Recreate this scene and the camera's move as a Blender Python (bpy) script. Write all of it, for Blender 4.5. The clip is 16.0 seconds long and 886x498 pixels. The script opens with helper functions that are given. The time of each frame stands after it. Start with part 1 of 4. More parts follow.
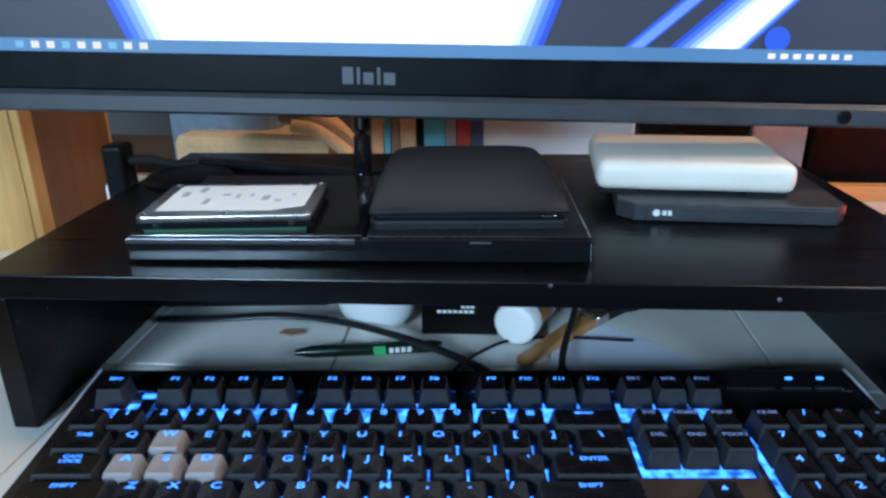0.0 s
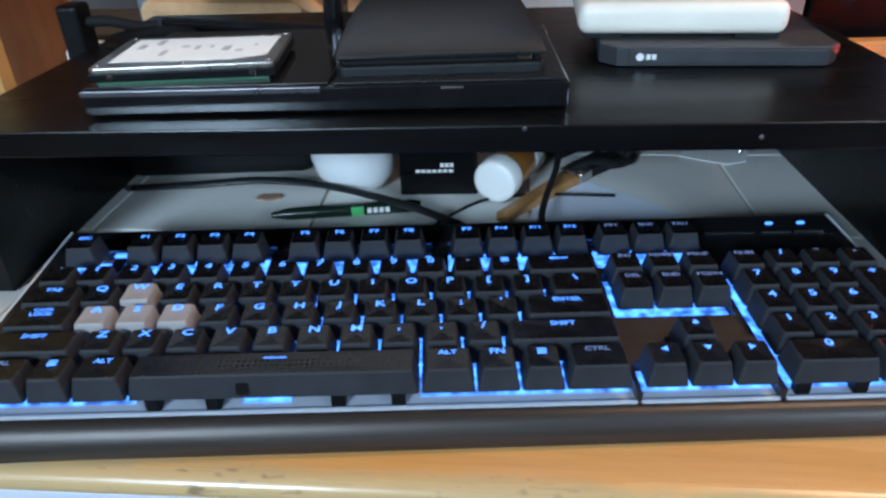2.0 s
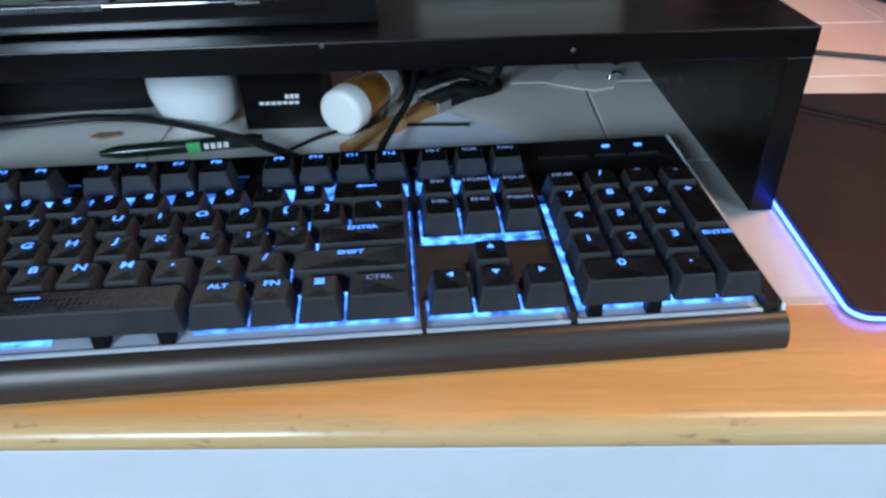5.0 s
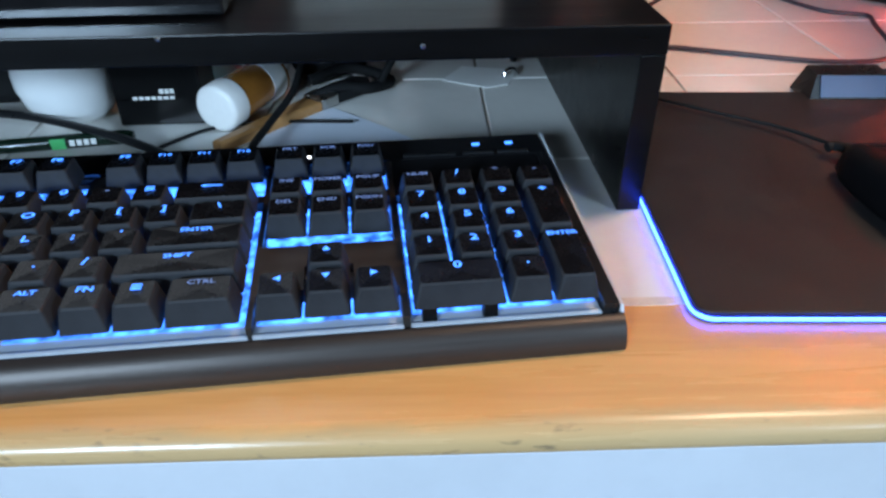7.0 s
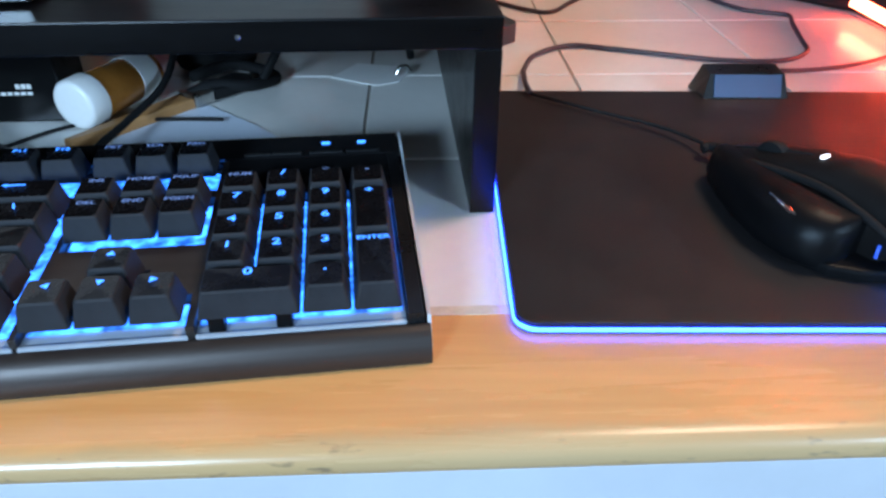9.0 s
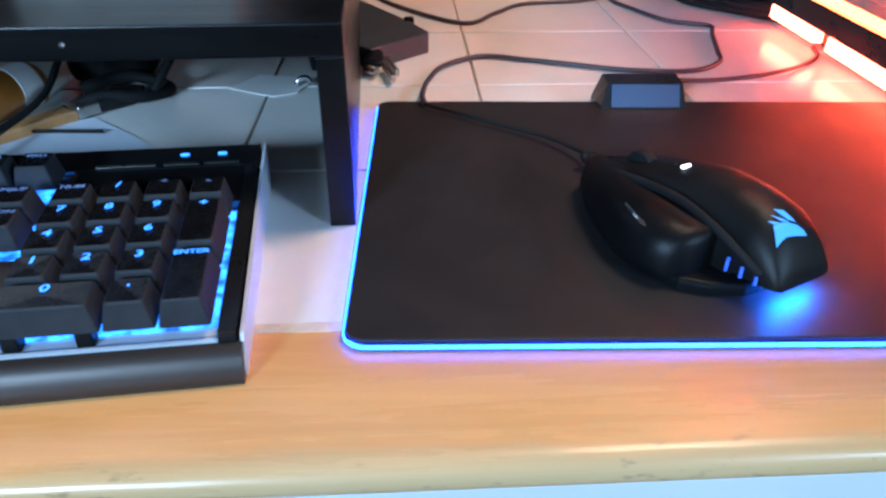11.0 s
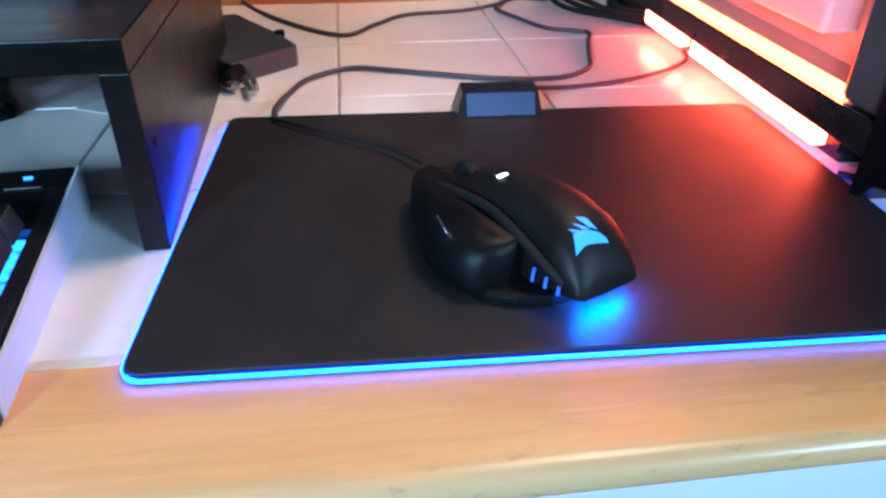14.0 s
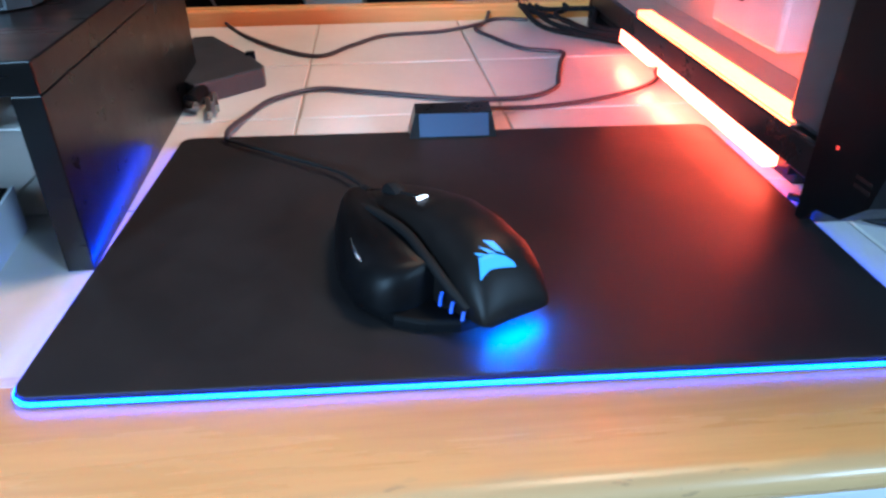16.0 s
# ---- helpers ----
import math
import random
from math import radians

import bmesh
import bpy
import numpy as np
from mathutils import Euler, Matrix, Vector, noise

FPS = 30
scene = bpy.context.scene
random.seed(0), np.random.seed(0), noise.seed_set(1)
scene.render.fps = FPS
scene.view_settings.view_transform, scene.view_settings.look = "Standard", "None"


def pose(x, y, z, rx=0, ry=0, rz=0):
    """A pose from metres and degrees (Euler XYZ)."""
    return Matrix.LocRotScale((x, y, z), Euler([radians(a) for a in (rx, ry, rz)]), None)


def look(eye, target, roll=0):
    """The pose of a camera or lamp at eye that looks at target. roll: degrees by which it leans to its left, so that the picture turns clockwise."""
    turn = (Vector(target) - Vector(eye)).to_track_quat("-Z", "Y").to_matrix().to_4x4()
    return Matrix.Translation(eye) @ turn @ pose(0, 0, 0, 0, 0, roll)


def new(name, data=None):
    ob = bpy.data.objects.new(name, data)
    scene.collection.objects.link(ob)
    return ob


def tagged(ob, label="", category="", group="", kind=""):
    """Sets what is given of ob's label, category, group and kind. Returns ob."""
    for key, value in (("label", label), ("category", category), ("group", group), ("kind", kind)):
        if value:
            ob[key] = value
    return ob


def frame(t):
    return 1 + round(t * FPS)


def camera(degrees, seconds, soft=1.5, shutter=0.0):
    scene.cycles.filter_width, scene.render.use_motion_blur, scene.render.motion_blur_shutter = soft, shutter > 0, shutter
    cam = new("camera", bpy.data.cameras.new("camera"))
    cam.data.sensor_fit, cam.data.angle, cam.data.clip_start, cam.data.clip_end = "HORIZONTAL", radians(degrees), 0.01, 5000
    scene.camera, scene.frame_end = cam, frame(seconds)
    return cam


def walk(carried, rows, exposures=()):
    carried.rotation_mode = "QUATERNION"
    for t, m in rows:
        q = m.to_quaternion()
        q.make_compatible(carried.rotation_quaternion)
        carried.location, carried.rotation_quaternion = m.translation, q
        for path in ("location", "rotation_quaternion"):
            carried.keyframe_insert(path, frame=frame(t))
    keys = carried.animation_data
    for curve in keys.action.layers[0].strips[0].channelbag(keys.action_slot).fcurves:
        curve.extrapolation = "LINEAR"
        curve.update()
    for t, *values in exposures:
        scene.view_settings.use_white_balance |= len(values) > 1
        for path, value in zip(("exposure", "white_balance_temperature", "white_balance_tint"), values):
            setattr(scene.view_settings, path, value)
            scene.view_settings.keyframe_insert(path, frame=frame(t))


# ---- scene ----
cam = camera(65.23, 16.0, soft=2.6)
ROWS = [
    (0, (0.19412, -0.22043, 0.99549), (0.19342, 0.15370, 0.85398), -0.548),
    (0.5, (0.19591, -0.22195, 0.99017), (0.19627, 0.14810, 0.83828), -1.000),
    (1, (0.19926, -0.22294, 0.98575), (0.19970, 0.14262, 0.82338), -1.051),
    (1.5, (0.20369, -0.22049, 0.97679), (0.20491, 0.13601, 0.79537), -1.500),
    (2, (0.20700, -0.21986, 0.97114), (0.20654, 0.12692, 0.77179), -1.950),
    (2.5, (0.21093, -0.21877, 0.96740), (0.21089, 0.11773, 0.75114), -1.693),
    (3, (0.21676, -0.21690, 0.96222), (0.21476, 0.11686, 0.74177), -2.874),
    (3.5, (0.23347, -0.21462, 0.95848), (0.23313, 0.11584, 0.73310), -2.793),
    (4, (0.25457, -0.21397, 0.95635), (0.25750, 0.11642, 0.73088), -3.395),
    (4.5, (0.27089, -0.21293, 0.95176), (0.28339, 0.11762, 0.72687), -2.650),
    (5, (0.28477, -0.21153, 0.94965), (0.30365, 0.11909, 0.72531), -1.962),
    (7.5, (0.35639, -0.20698, 0.94370), (0.39809, 0.11983, 0.71686), -0.040),
    (8, (0.37670, -0.20680, 0.94131), (0.41648, 0.12159, 0.71641), -0.117),
    (8.5, (0.39414, -0.20386, 0.93869), (0.44120, 0.12365, 0.71392), 0.508),
    (9, (0.41481, -0.20056, 0.93608), (0.46036, 0.12654, 0.71040), 0.495),
    (11.5, (0.49380, -0.19984, 0.92962), (0.54976, 0.13066, 0.71136), 0.753),
    (12, (0.50640, -0.19910, 0.92894), (0.57058, 0.12882, 0.70905), 0.505),
    (12.5, (0.51722, -0.19885, 0.92776), (0.58722, 0.12811, 0.70822), 0.429),
    (13, (0.52912, -0.19775, 0.92662), (0.60105, 0.12979, 0.70858), 0.154),
    (13.5, (0.53668, -0.19992, 0.92811), (0.60977, 0.12836, 0.71156), 0.468),
    (14, (0.54594, -0.20081, 0.92715), (0.62241, 0.12857, 0.71346), 0.525),
    (14.5, (0.55496, -0.19982, 0.92554), (0.63300, 0.13010, 0.71326), 0.240),
    (15, (0.56663, -0.20130, 0.92601), (0.64405, 0.13113, 0.71745), -0.024),
    (15.5, (0.57827, -0.20516, 0.92750), (0.64826, 0.12933, 0.71961), -0.682),
    (16, (0.59258, -0.20540, 0.92645), (0.65760, 0.13206, 0.72176), -0.297),
]
EXPOSURES = [(0.0, -0.30, 6500, 11), (2.0, -0.20, 7100, 16), (4.5, -0.17, 7250, 16), (8.5, -0.10, 6500, 13), (12.0, 0.07, 5800, 9), (16.0, 0.11, 5650, 6)]
walk(cam, [(t, look(eye, target, roll)) for t, eye, target, roll in ROWS], EXPOSURES)

# ---- light ----
world = bpy.data.worlds.new("world")
scene.world = world
world.use_nodes = True
wn = world.node_tree.nodes
sky = wn.new("ShaderNodeTexSky")
sky.sky_type, sky.sun_disc = "NISHITA", False
sky.sun_elevation, sky.sun_rotation = radians(35), radians(200)
world.node_tree.links.new(sky.outputs[0], wn["Background"].inputs[0])
wn["Background"].inputs[1].default_value = 0.1


def area_lamp(name, eye, target, w, h, power, color):
    data = bpy.data.lights.new(name, "AREA")
    data.shape, data.size, data.size_y, data.energy, data.color = "RECTANGLE", w, h, power, color
    ob = new(name, data)
    ob.matrix_world = look(eye, target)
    return ob


LEFT_POWER, RIGHT_POWER, CEILING_POWER = 92.0, 52.0, 22.0
DAY = (0.45, 0.72, 1.0)
area_lamp("window_light", (-0.86, -1.98, 1.64), (0.15, 0.2, 0.80), 0.55, 0.42, LEFT_POWER, DAY)
area_lamp("window_light", (2.15, -1.98, 1.78), (0.25, 0.2, 0.80), 0.50, 0.42, RIGHT_POWER, DAY)
area_lamp("ceiling_lamp_light", (1.25, 0.30, 2.36), (1.05, 0.25, 0.0), 0.40, 0.40, CEILING_POWER, (1.0, 0.77, 0.55))

# ---- materials ----
def mat(name, color, rough=0.5, metal=0.0, var=0.15, scale=40.0, bump=0.0, bump_scale=None, spec=0.5, coat=0.0, stretch=(1, 1, 1), second=None, rvar=0.06):
    """A surface with variation at two scales: stains and grain in colour and gloss, fine relief."""
    m = bpy.data.materials.new(name)
    m.use_nodes = True
    nt = m.node_tree
    b = nt.nodes["Principled BSDF"]
    b.inputs["Metallic"].default_value = metal
    b.inputs["Specular IOR Level"].default_value = spec
    b.inputs["Coat Weight"].default_value = coat
    co = nt.nodes.new("ShaderNodeTexCoord")
    mp = nt.nodes.new("ShaderNodeMapping")
    mp.inputs["Scale"].default_value = stretch
    nt.links.new(co.outputs["Object"], mp.inputs[0])
    n1, n2 = nt.nodes.new("ShaderNodeTexNoise"), nt.nodes.new("ShaderNodeTexNoise")
    n1.inputs["Scale"].default_value, n2.inputs["Scale"].default_value = scale, scale * 9
    n1.inputs["Detail"].default_value = n2.inputs["Detail"].default_value = 5
    for n in (n1, n2):
        nt.links.new(mp.outputs[0], n.inputs["Vector"])
    mix = nt.nodes.new("ShaderNodeMath")
    mix.operation = "MULTIPLY_ADD"
    mix.inputs[1].default_value = 0.4
    nt.links.new(n2.outputs[0], mix.inputs[0])
    nt.links.new(n1.outputs[0], mix.inputs[2])
    ramp = nt.nodes.new("ShaderNodeValToRGB")
    lo = tuple(c * (1 - var) for c in color) if second is None else second
    ramp.color_ramp.elements[0].position, ramp.color_ramp.elements[1].position = 0.45, 0.95
    ramp.color_ramp.elements[0].color = (*lo, 1)
    ramp.color_ramp.elements[1].color = (*(min(1, c * (1 + var)) for c in color), 1)
    nt.links.new(mix.outputs[0], ramp.inputs[0])
    nt.links.new(ramp.outputs[0], b.inputs["Base Color"])
    rr = nt.nodes.new("ShaderNodeMapRange")
    rr.inputs["From Min"].default_value, rr.inputs["From Max"].default_value = 0.4, 1.0
    rr.inputs["To Min"].default_value, rr.inputs["To Max"].default_value = max(0.02, rough - rvar), min(1, rough + rvar)
    nt.links.new(mix.outputs[0], rr.inputs[0])
    nt.links.new(rr.outputs[0], b.inputs["Roughness"])
    if bump:
        bp = nt.nodes.new("ShaderNodeBump")
        bp.inputs["Strength"].default_value, bp.inputs["Distance"].default_value = bump, 0.001
        n3 = nt.nodes.new("ShaderNodeTexNoise")
        n3.inputs["Scale"].default_value, n3.inputs["Detail"].default_value = bump_scale or scale * 12, 3
        nt.links.new(mp.outputs[0], n3.inputs["Vector"])
        nt.links.new(n3.outputs[0], bp.inputs["Height"])
        nt.links.new(bp.outputs[0], b.inputs["Normal"])
    return m


def glow(name, color, strength, patch=0.0, scale=120.0, base=(0.03, 0.03, 0.03)):
    """A lit diffuser; patch: how unevenly its lamps show through."""
    m = bpy.data.materials.new(name)
    m.use_nodes = True
    nt = m.node_tree
    b = nt.nodes["Principled BSDF"]
    b.inputs["Base Color"].default_value = (*base, 1)
    b.inputs["Emission Color"].default_value = (*color, 1)
    b.inputs["Emission Strength"].default_value = strength
    if patch:
        co, n = nt.nodes.new("ShaderNodeTexCoord"), nt.nodes.new("ShaderNodeTexNoise")
        n.inputs["Scale"].default_value = scale
        r = nt.nodes.new("ShaderNodeMapRange")
        r.inputs["From Min"].default_value, r.inputs["From Max"].default_value = 0.35, 0.65
        r.inputs["To Min"].default_value, r.inputs["To Max"].default_value = strength * (1 - patch), strength * (1 + patch)
        nt.links.new(co.outputs["Object"], n.inputs["Vector"])
        nt.links.new(n.outputs[0], r.inputs[0])
        nt.links.new(r.outputs[0], b.inputs["Emission Strength"])
    return m


def clear(name, color=(1, 1, 1), rough=0.02, through_light=0.85):
    m = bpy.data.materials.new(name)
    m.use_nodes = True
    b = m.node_tree.nodes["Principled BSDF"]
    b.inputs["Base Color"].default_value = (*color, 1)
    b.inputs["Roughness"].default_value = rough
    b.inputs["Transmission Weight"].default_value = through_light
    b.inputs["IOR"].default_value = 1.1
    return m


def worn_wood(name, color, dark, bare, limit):
    """Orange varnished wood, rubbed bare along the front edge (object y below limit), with nicks in the bare part."""
    m = mat(name, color, 0.27, var=0.12, scale=9, stretch=(0.25, 3.5, 3.5), second=dark, bump=0.08, bump_scale=160)
    nt = m.node_tree
    b = nt.nodes["Principled BSDF"]
    co = nt.nodes.new("ShaderNodeTexCoord")

    def noise(scale, detail, stretch):
        mp, n = nt.nodes.new("ShaderNodeMapping"), nt.nodes.new("ShaderNodeTexNoise")
        mp.inputs["Scale"].default_value = stretch
        n.inputs["Scale"].default_value, n.inputs["Detail"].default_value = scale, detail
        nt.links.new(co.outputs["Object"], mp.inputs[0])
        nt.links.new(mp.outputs[0], n.inputs["Vector"])
        return n.outputs[0]

    def remap(socket, a, c, lo=0.0, hi=1.0):
        r = nt.nodes.new("ShaderNodeMapRange")
        for k, v in (("From Min", a), ("From Max", c), ("To Min", lo), ("To Max", hi)):
            r.inputs[k].default_value = v
        nt.links.new(socket, r.inputs[0])
        return r.outputs[0]

    def math_node(op, p, q):
        n = nt.nodes.new("ShaderNodeMath")
        n.operation = op
        for k, v in enumerate((p, q)):
            if isinstance(v, float):
                n.inputs[k].default_value = v
            else:
                nt.links.new(v, n.inputs[k])
        return n.outputs[0]

    def blend(fac, base, over):
        n = nt.nodes.new("ShaderNodeMix")
        n.data_type = "RGBA"
        nt.links.new(fac, n.inputs[0])
        for k, v in ((6, base), (7, over)):
            if isinstance(v, tuple):
                n.inputs[k].default_value = (*v, 1)
            else:
                nt.links.new(v, n.inputs[k])
        return n.outputs[2]

    varnish = b.inputs["Base Color"].links[0].from_socket
    sep = nt.nodes.new("ShaderNodeSeparateXYZ")
    nt.links.new(co.outputs["Object"], sep.inputs[0])
    ragged = math_node("ADD", remap(noise(5.0, 3.0, (1, 0.3, 0.3)), 0.3, 0.7, -0.0045, 0.0045), remap(noise(90.0, 4.0, (0.4, 1, 1)), 0.3, 0.7, -0.0016, 0.0016))
    rubbed = remap(math_node("ADD", sep.outputs[1], ragged), limit + 0.0028, limit - 0.0028)
    streaks = blend(remap(noise(40.0, 5.0, (0.12, 1.6, 1.6)), 0.35, 0.7), bare, tuple(c * 0.74 for c in bare))
    color_out = blend(math_node("MULTIPLY", rubbed, 0.8), varnish, streaks)
    nicks = remap(math_node("ADD", noise(260.0, 3.0, (0.35, 1, 1)), math_node("MULTIPLY", noise(14.0, 2.0, (1, 1, 1)), 0.5)), 0.90, 1.03)
    color_out = blend(math_node("MULTIPLY", nicks, rubbed), color_out, (0.22, 0.14, 0.075))
    faded = remap(noise(6.0, 3.0, (0.5, 1, 1)), 0.40, 0.70, 0.0, 0.34)
    nt.links.new(blend(faded, color_out, (0.64, 0.47, 0.29)), b.inputs["Base Color"])
    return m


WOOD = worn_wood("varnished_wood", (0.73, 0.365, 0.122), (0.61, 0.265, 0.072), (0.56, 0.375, 0.180), -0.0015)
TILE = mat("glazed_tile", (0.74, 0.71, 0.66), 0.22, var=0.05, scale=14, coat=0.2, rvar=0.02)
GROUT = mat("grout", (0.36, 0.31, 0.26), 0.9, var=0.25, scale=60, bump=0.4)
CAULK = mat("joint_compound", (0.60, 0.50, 0.38), 0.8, var=0.2, scale=90, bump=0.3)
APRON = mat("white_laminate", (0.58, 0.60, 0.64), 0.4, var=0.05, scale=12)
BLACKWOOD = mat("black_laminate", (0.0025, 0.0024, 0.0026), 0.31, var=0.3, scale=25, bump=0.008, bump_scale=700, stretch=(0.4, 3, 3), spec=0.27)
BLACK = mat("black_plastic", (0.0045, 0.0045, 0.0052), 0.40, var=0.25, scale=60, bump=0.10, bump_scale=1500, spec=0.13)
SATIN = mat("satin_black_plastic", (0.011, 0.011, 0.012), 0.3, var=0.25, scale=40, bump=0.05, bump_scale=1800, spec=0.34)
GLOSS = mat("gloss_black_plastic", (0.008, 0.008, 0.009), 0.12, var=0.3, scale=30, rvar=0.08, coat=0.4)
BRUSHED = mat("brushed_black_metal", (0.066, 0.055, 0.050), 0.44, metal=0.7, var=0.15, scale=20, stretch=(0.3, 14, 14), bump=0.08)
# one black keycap plastic: frontal light painted into the sides, shade into the tops
KEYCAP = mat("lit_keycap_side", (0.026, 0.027, 0.031), 0.55, var=0.25, scale=90, bump=0.12, bump_scale=2500, spec=0.2)
KEYTOP = mat("shaded_keycap_top", (0.004, 0.004, 0.005), 0.27, var=0.3, scale=90, bump=0.05, bump_scale=2500, spec=0.22)
GREYCAP = mat("grey_keycap", (0.30, 0.275, 0.27), 0.5, var=0.08, scale=90, bump=0.15, bump_scale=2500)
CLOTH = mat("black_pad_surface", (0.018, 0.0155, 0.0160), 0.44, var=0.15, scale=30, bump=0.2, bump_scale=2600, spec=0.28)
RUBBER = mat("dark_rubber", (0.0075, 0.0075, 0.0082), 0.75, var=0.2, scale=50, spec=0.25)
SOFT = mat("soft_touch_black", (0.0075, 0.0068, 0.0068), 0.45, var=0.2, scale=35, bump=0.1, bump_scale=2200, spec=0.22)
STEEL = mat("steel", (0.55, 0.53, 0.50), 0.3, metal=1.0, var=0.12, scale=60)
CHROME = mat("chrome", (0.75, 0.76, 0.78), 0.1, metal=1.0, var=0.05, scale=40, rvar=0.05)
WHITE = mat("white_plastic", (0.76, 0.74, 0.71), 0.35, var=0.04, scale=25)
# white plastic with the warm light on it painted into the colour
WARM_WHITE = mat("warm_lit_white_plastic", (0.86, 0.76, 0.64), 0.42, var=0.05, scale=25)
PLATE = mat("white_switch_plate", (0.44, 0.47, 0.52), 0.4, var=0.06, scale=60)
CERAMIC = mat("white_ceramic", (0.78, 0.78, 0.77), 0.12, var=0.03, scale=20, rvar=0.05)
PAPER = mat("white_paper", (0.76, 0.75, 0.72), 0.85, var=0.05, scale=30)
INK = mat("printed_ink", (0.10, 0.10, 0.11), 0.7, var=0.2, scale=60)
LEATHER = mat("black_leatherette", (0.012, 0.012, 0.013), 0.5, var=0.25, scale=40, bump=0.4, bump_scale=900, spec=0.3)
DARKGREY = mat("dark_grey_plastic", (0.036, 0.037, 0.041), 0.45, var=0.15, scale=50)
TAN = mat("tan_cardboard", (0.64, 0.39, 0.20), 0.8, var=0.2, scale=18, bump=0.2)
BROWN = mat("brown_paper", (0.27, 0.16, 0.10), 0.7, var=0.3, scale=14)
OAK = mat("yellow_cabinet_wood", (0.60, 0.33, 0.11), 0.4, var=0.2, scale=6, stretch=(4, 4, 0.3), second=(0.46, 0.23, 0.07))
WALNUT = mat("brown_cabinet_wood", (0.20, 0.085, 0.035), 0.45, var=0.25, scale=6, stretch=(4, 4, 0.3))
AMBER = mat("amber_bottle", (0.42, 0.16, 0.03), 0.2, var=0.15, scale=40)
ORANGE = mat("orange_plastic", (0.62, 0.14, 0.05), 0.4, var=0.1, scale=40)
TEAL = mat("teal_cover", (0.10, 0.42, 0.55), 0.5, var=0.15, scale=30)
RED = mat("red_cover", (0.50, 0.06, 0.05), 0.5, var=0.15, scale=30)
SILVER = mat("silver_grey_paint", (0.42, 0.41, 0.43), 0.4, var=0.08, scale=40)
TRAY = mat("warm_grey_steel", (0.34, 0.28, 0.25), 0.45, var=0.08, scale=40)
GREY = mat("grey_cover", (0.30, 0.30, 0.32), 0.6, var=0.12, scale=30)
NAVY = mat("navy_cover", (0.06, 0.09, 0.16), 0.5, var=0.2, scale=30)
GREEN = mat("green_print", (0.012, 0.09, 0.045), 0.5, var=0.1, scale=30)
# assumed dark tone for the unseen walls and ceiling, to cut the fill light
WALLPAINT = mat("fill_cutting_wall_paint", (0.15, 0.14, 0.135), 0.8, var=0.06, scale=5, bump=0.15, bump_scale=200)
FLOORING = mat("brown_floor", (0.16, 0.09, 0.05), 0.5, var=0.3, scale=5, stretch=(0.4, 4, 1))
GLASS = clear("tinted_glass", (0.92, 0.88, 0.87), through_light=1.0)
LED_KEY = glow("key_backlight", (0.03, 0.21, 1.0), 3.4, 0.75, 150)
LED_LEGEND = glow("lit_legend", (0.035, 0.23, 1.0), 3.6, 0.30, 60)
LED_DIM = glow("dim_legend", (0.14, 0.28, 0.70), 0.95, 0.25, 60)
GLOW_WHITE = glow("white_indicator_and_glint", (0.75, 0.85, 1.0), 5.0)
LED_PAD = glow("pad_edge_light", (0.012, 0.055, 1.0), 30.0)
LED_BLUE = glow("blue_light", (0.01, 0.10, 1.0), 1.1)
LED_TAIL = glow("blue_tail_light", (0.01, 0.15, 1.0), 480.0)
LED_LOGO = glow("lit_emblem", (0.04, 0.33, 1.0), 1.7)
LED_RED = glow("red_light_strip", (1.0, 0.085, 0.040), 44.0)
LED_RED_IN = glow("red_inner_strip", (1.0, 0.085, 0.022), 36.0)
LED_RED_DIM = glow("red_fan_glow", (1.0, 0.05, 0.03), 1.2)


# ---- mesh helpers ----
def part(name, bm, material, parent=None, label="", smooth=False, pose_m=None):
    me = bpy.data.meshes.new(name)
    bm.normal_update()
    bm.to_mesh(me)
    bm.free()
    if smooth:
        for p in me.polygons:
            p.use_smooth = True
        me.set_sharp_from_angle(angle=radians(48))
    me.materials.append(material)
    ob = new(name, me)
    if parent is not None:
        ob.parent = parent
    if pose_m is not None:
        ob.matrix_basis = pose_m
    if label:
        ob["label"] = label
    return ob


def thing(name, m, label, category, group="", kind=""):
    ob = new(name)
    ob.empty_display_size = 0.02
    ob.matrix_basis = m
    return tagged(ob, label, category, group, kind)


def box(x0, x1, y0, y1, z0, z1, bev=0.0, seg=2, bm=None):
    own = bm is None
    b = bmesh.new()
    vs = [b.verts.new((x, y, z)) for z in (z0, z1) for y in (y0, y1) for x in (x0, x1)]
    for f in ((0, 2, 3, 1), (4, 5, 7, 6), (0, 1, 5, 4), (2, 6, 7, 3), (0, 4, 6, 2), (1, 3, 7, 5)):
        b.faces.new([vs[i] for i in f])
    if bev:
        bmesh.ops.bevel(b, geom=list(b.edges), offset=bev, segments=seg, profile=0.5, affect="EDGES")
    if own:
        return b
    join(bm, b)
    return bm


def join(bm, other):
    me = bpy.data.meshes.new("tmp")
    other.to_mesh(me)
    other.free()
    bm.from_mesh(me)
    bpy.data.meshes.remove(me)
    return bm


def prism(points, x0, x1):
    """The outline points (y, z), drawn along x from x0 to x1."""
    b = bmesh.new()
    a = [b.verts.new((x0, y, z)) for y, z in points]
    c = [b.verts.new((x1, y, z)) for y, z in points]
    n = len(points)
    for i in range(n):
        j = (i + 1) % n
        b.faces.new((a[i], a[j], c[j], c[i]))
    b.faces.new(list(reversed(a)))
    b.faces.new(c)
    bmesh.ops.recalc_face_normals(b, faces=list(b.faces))
    return b


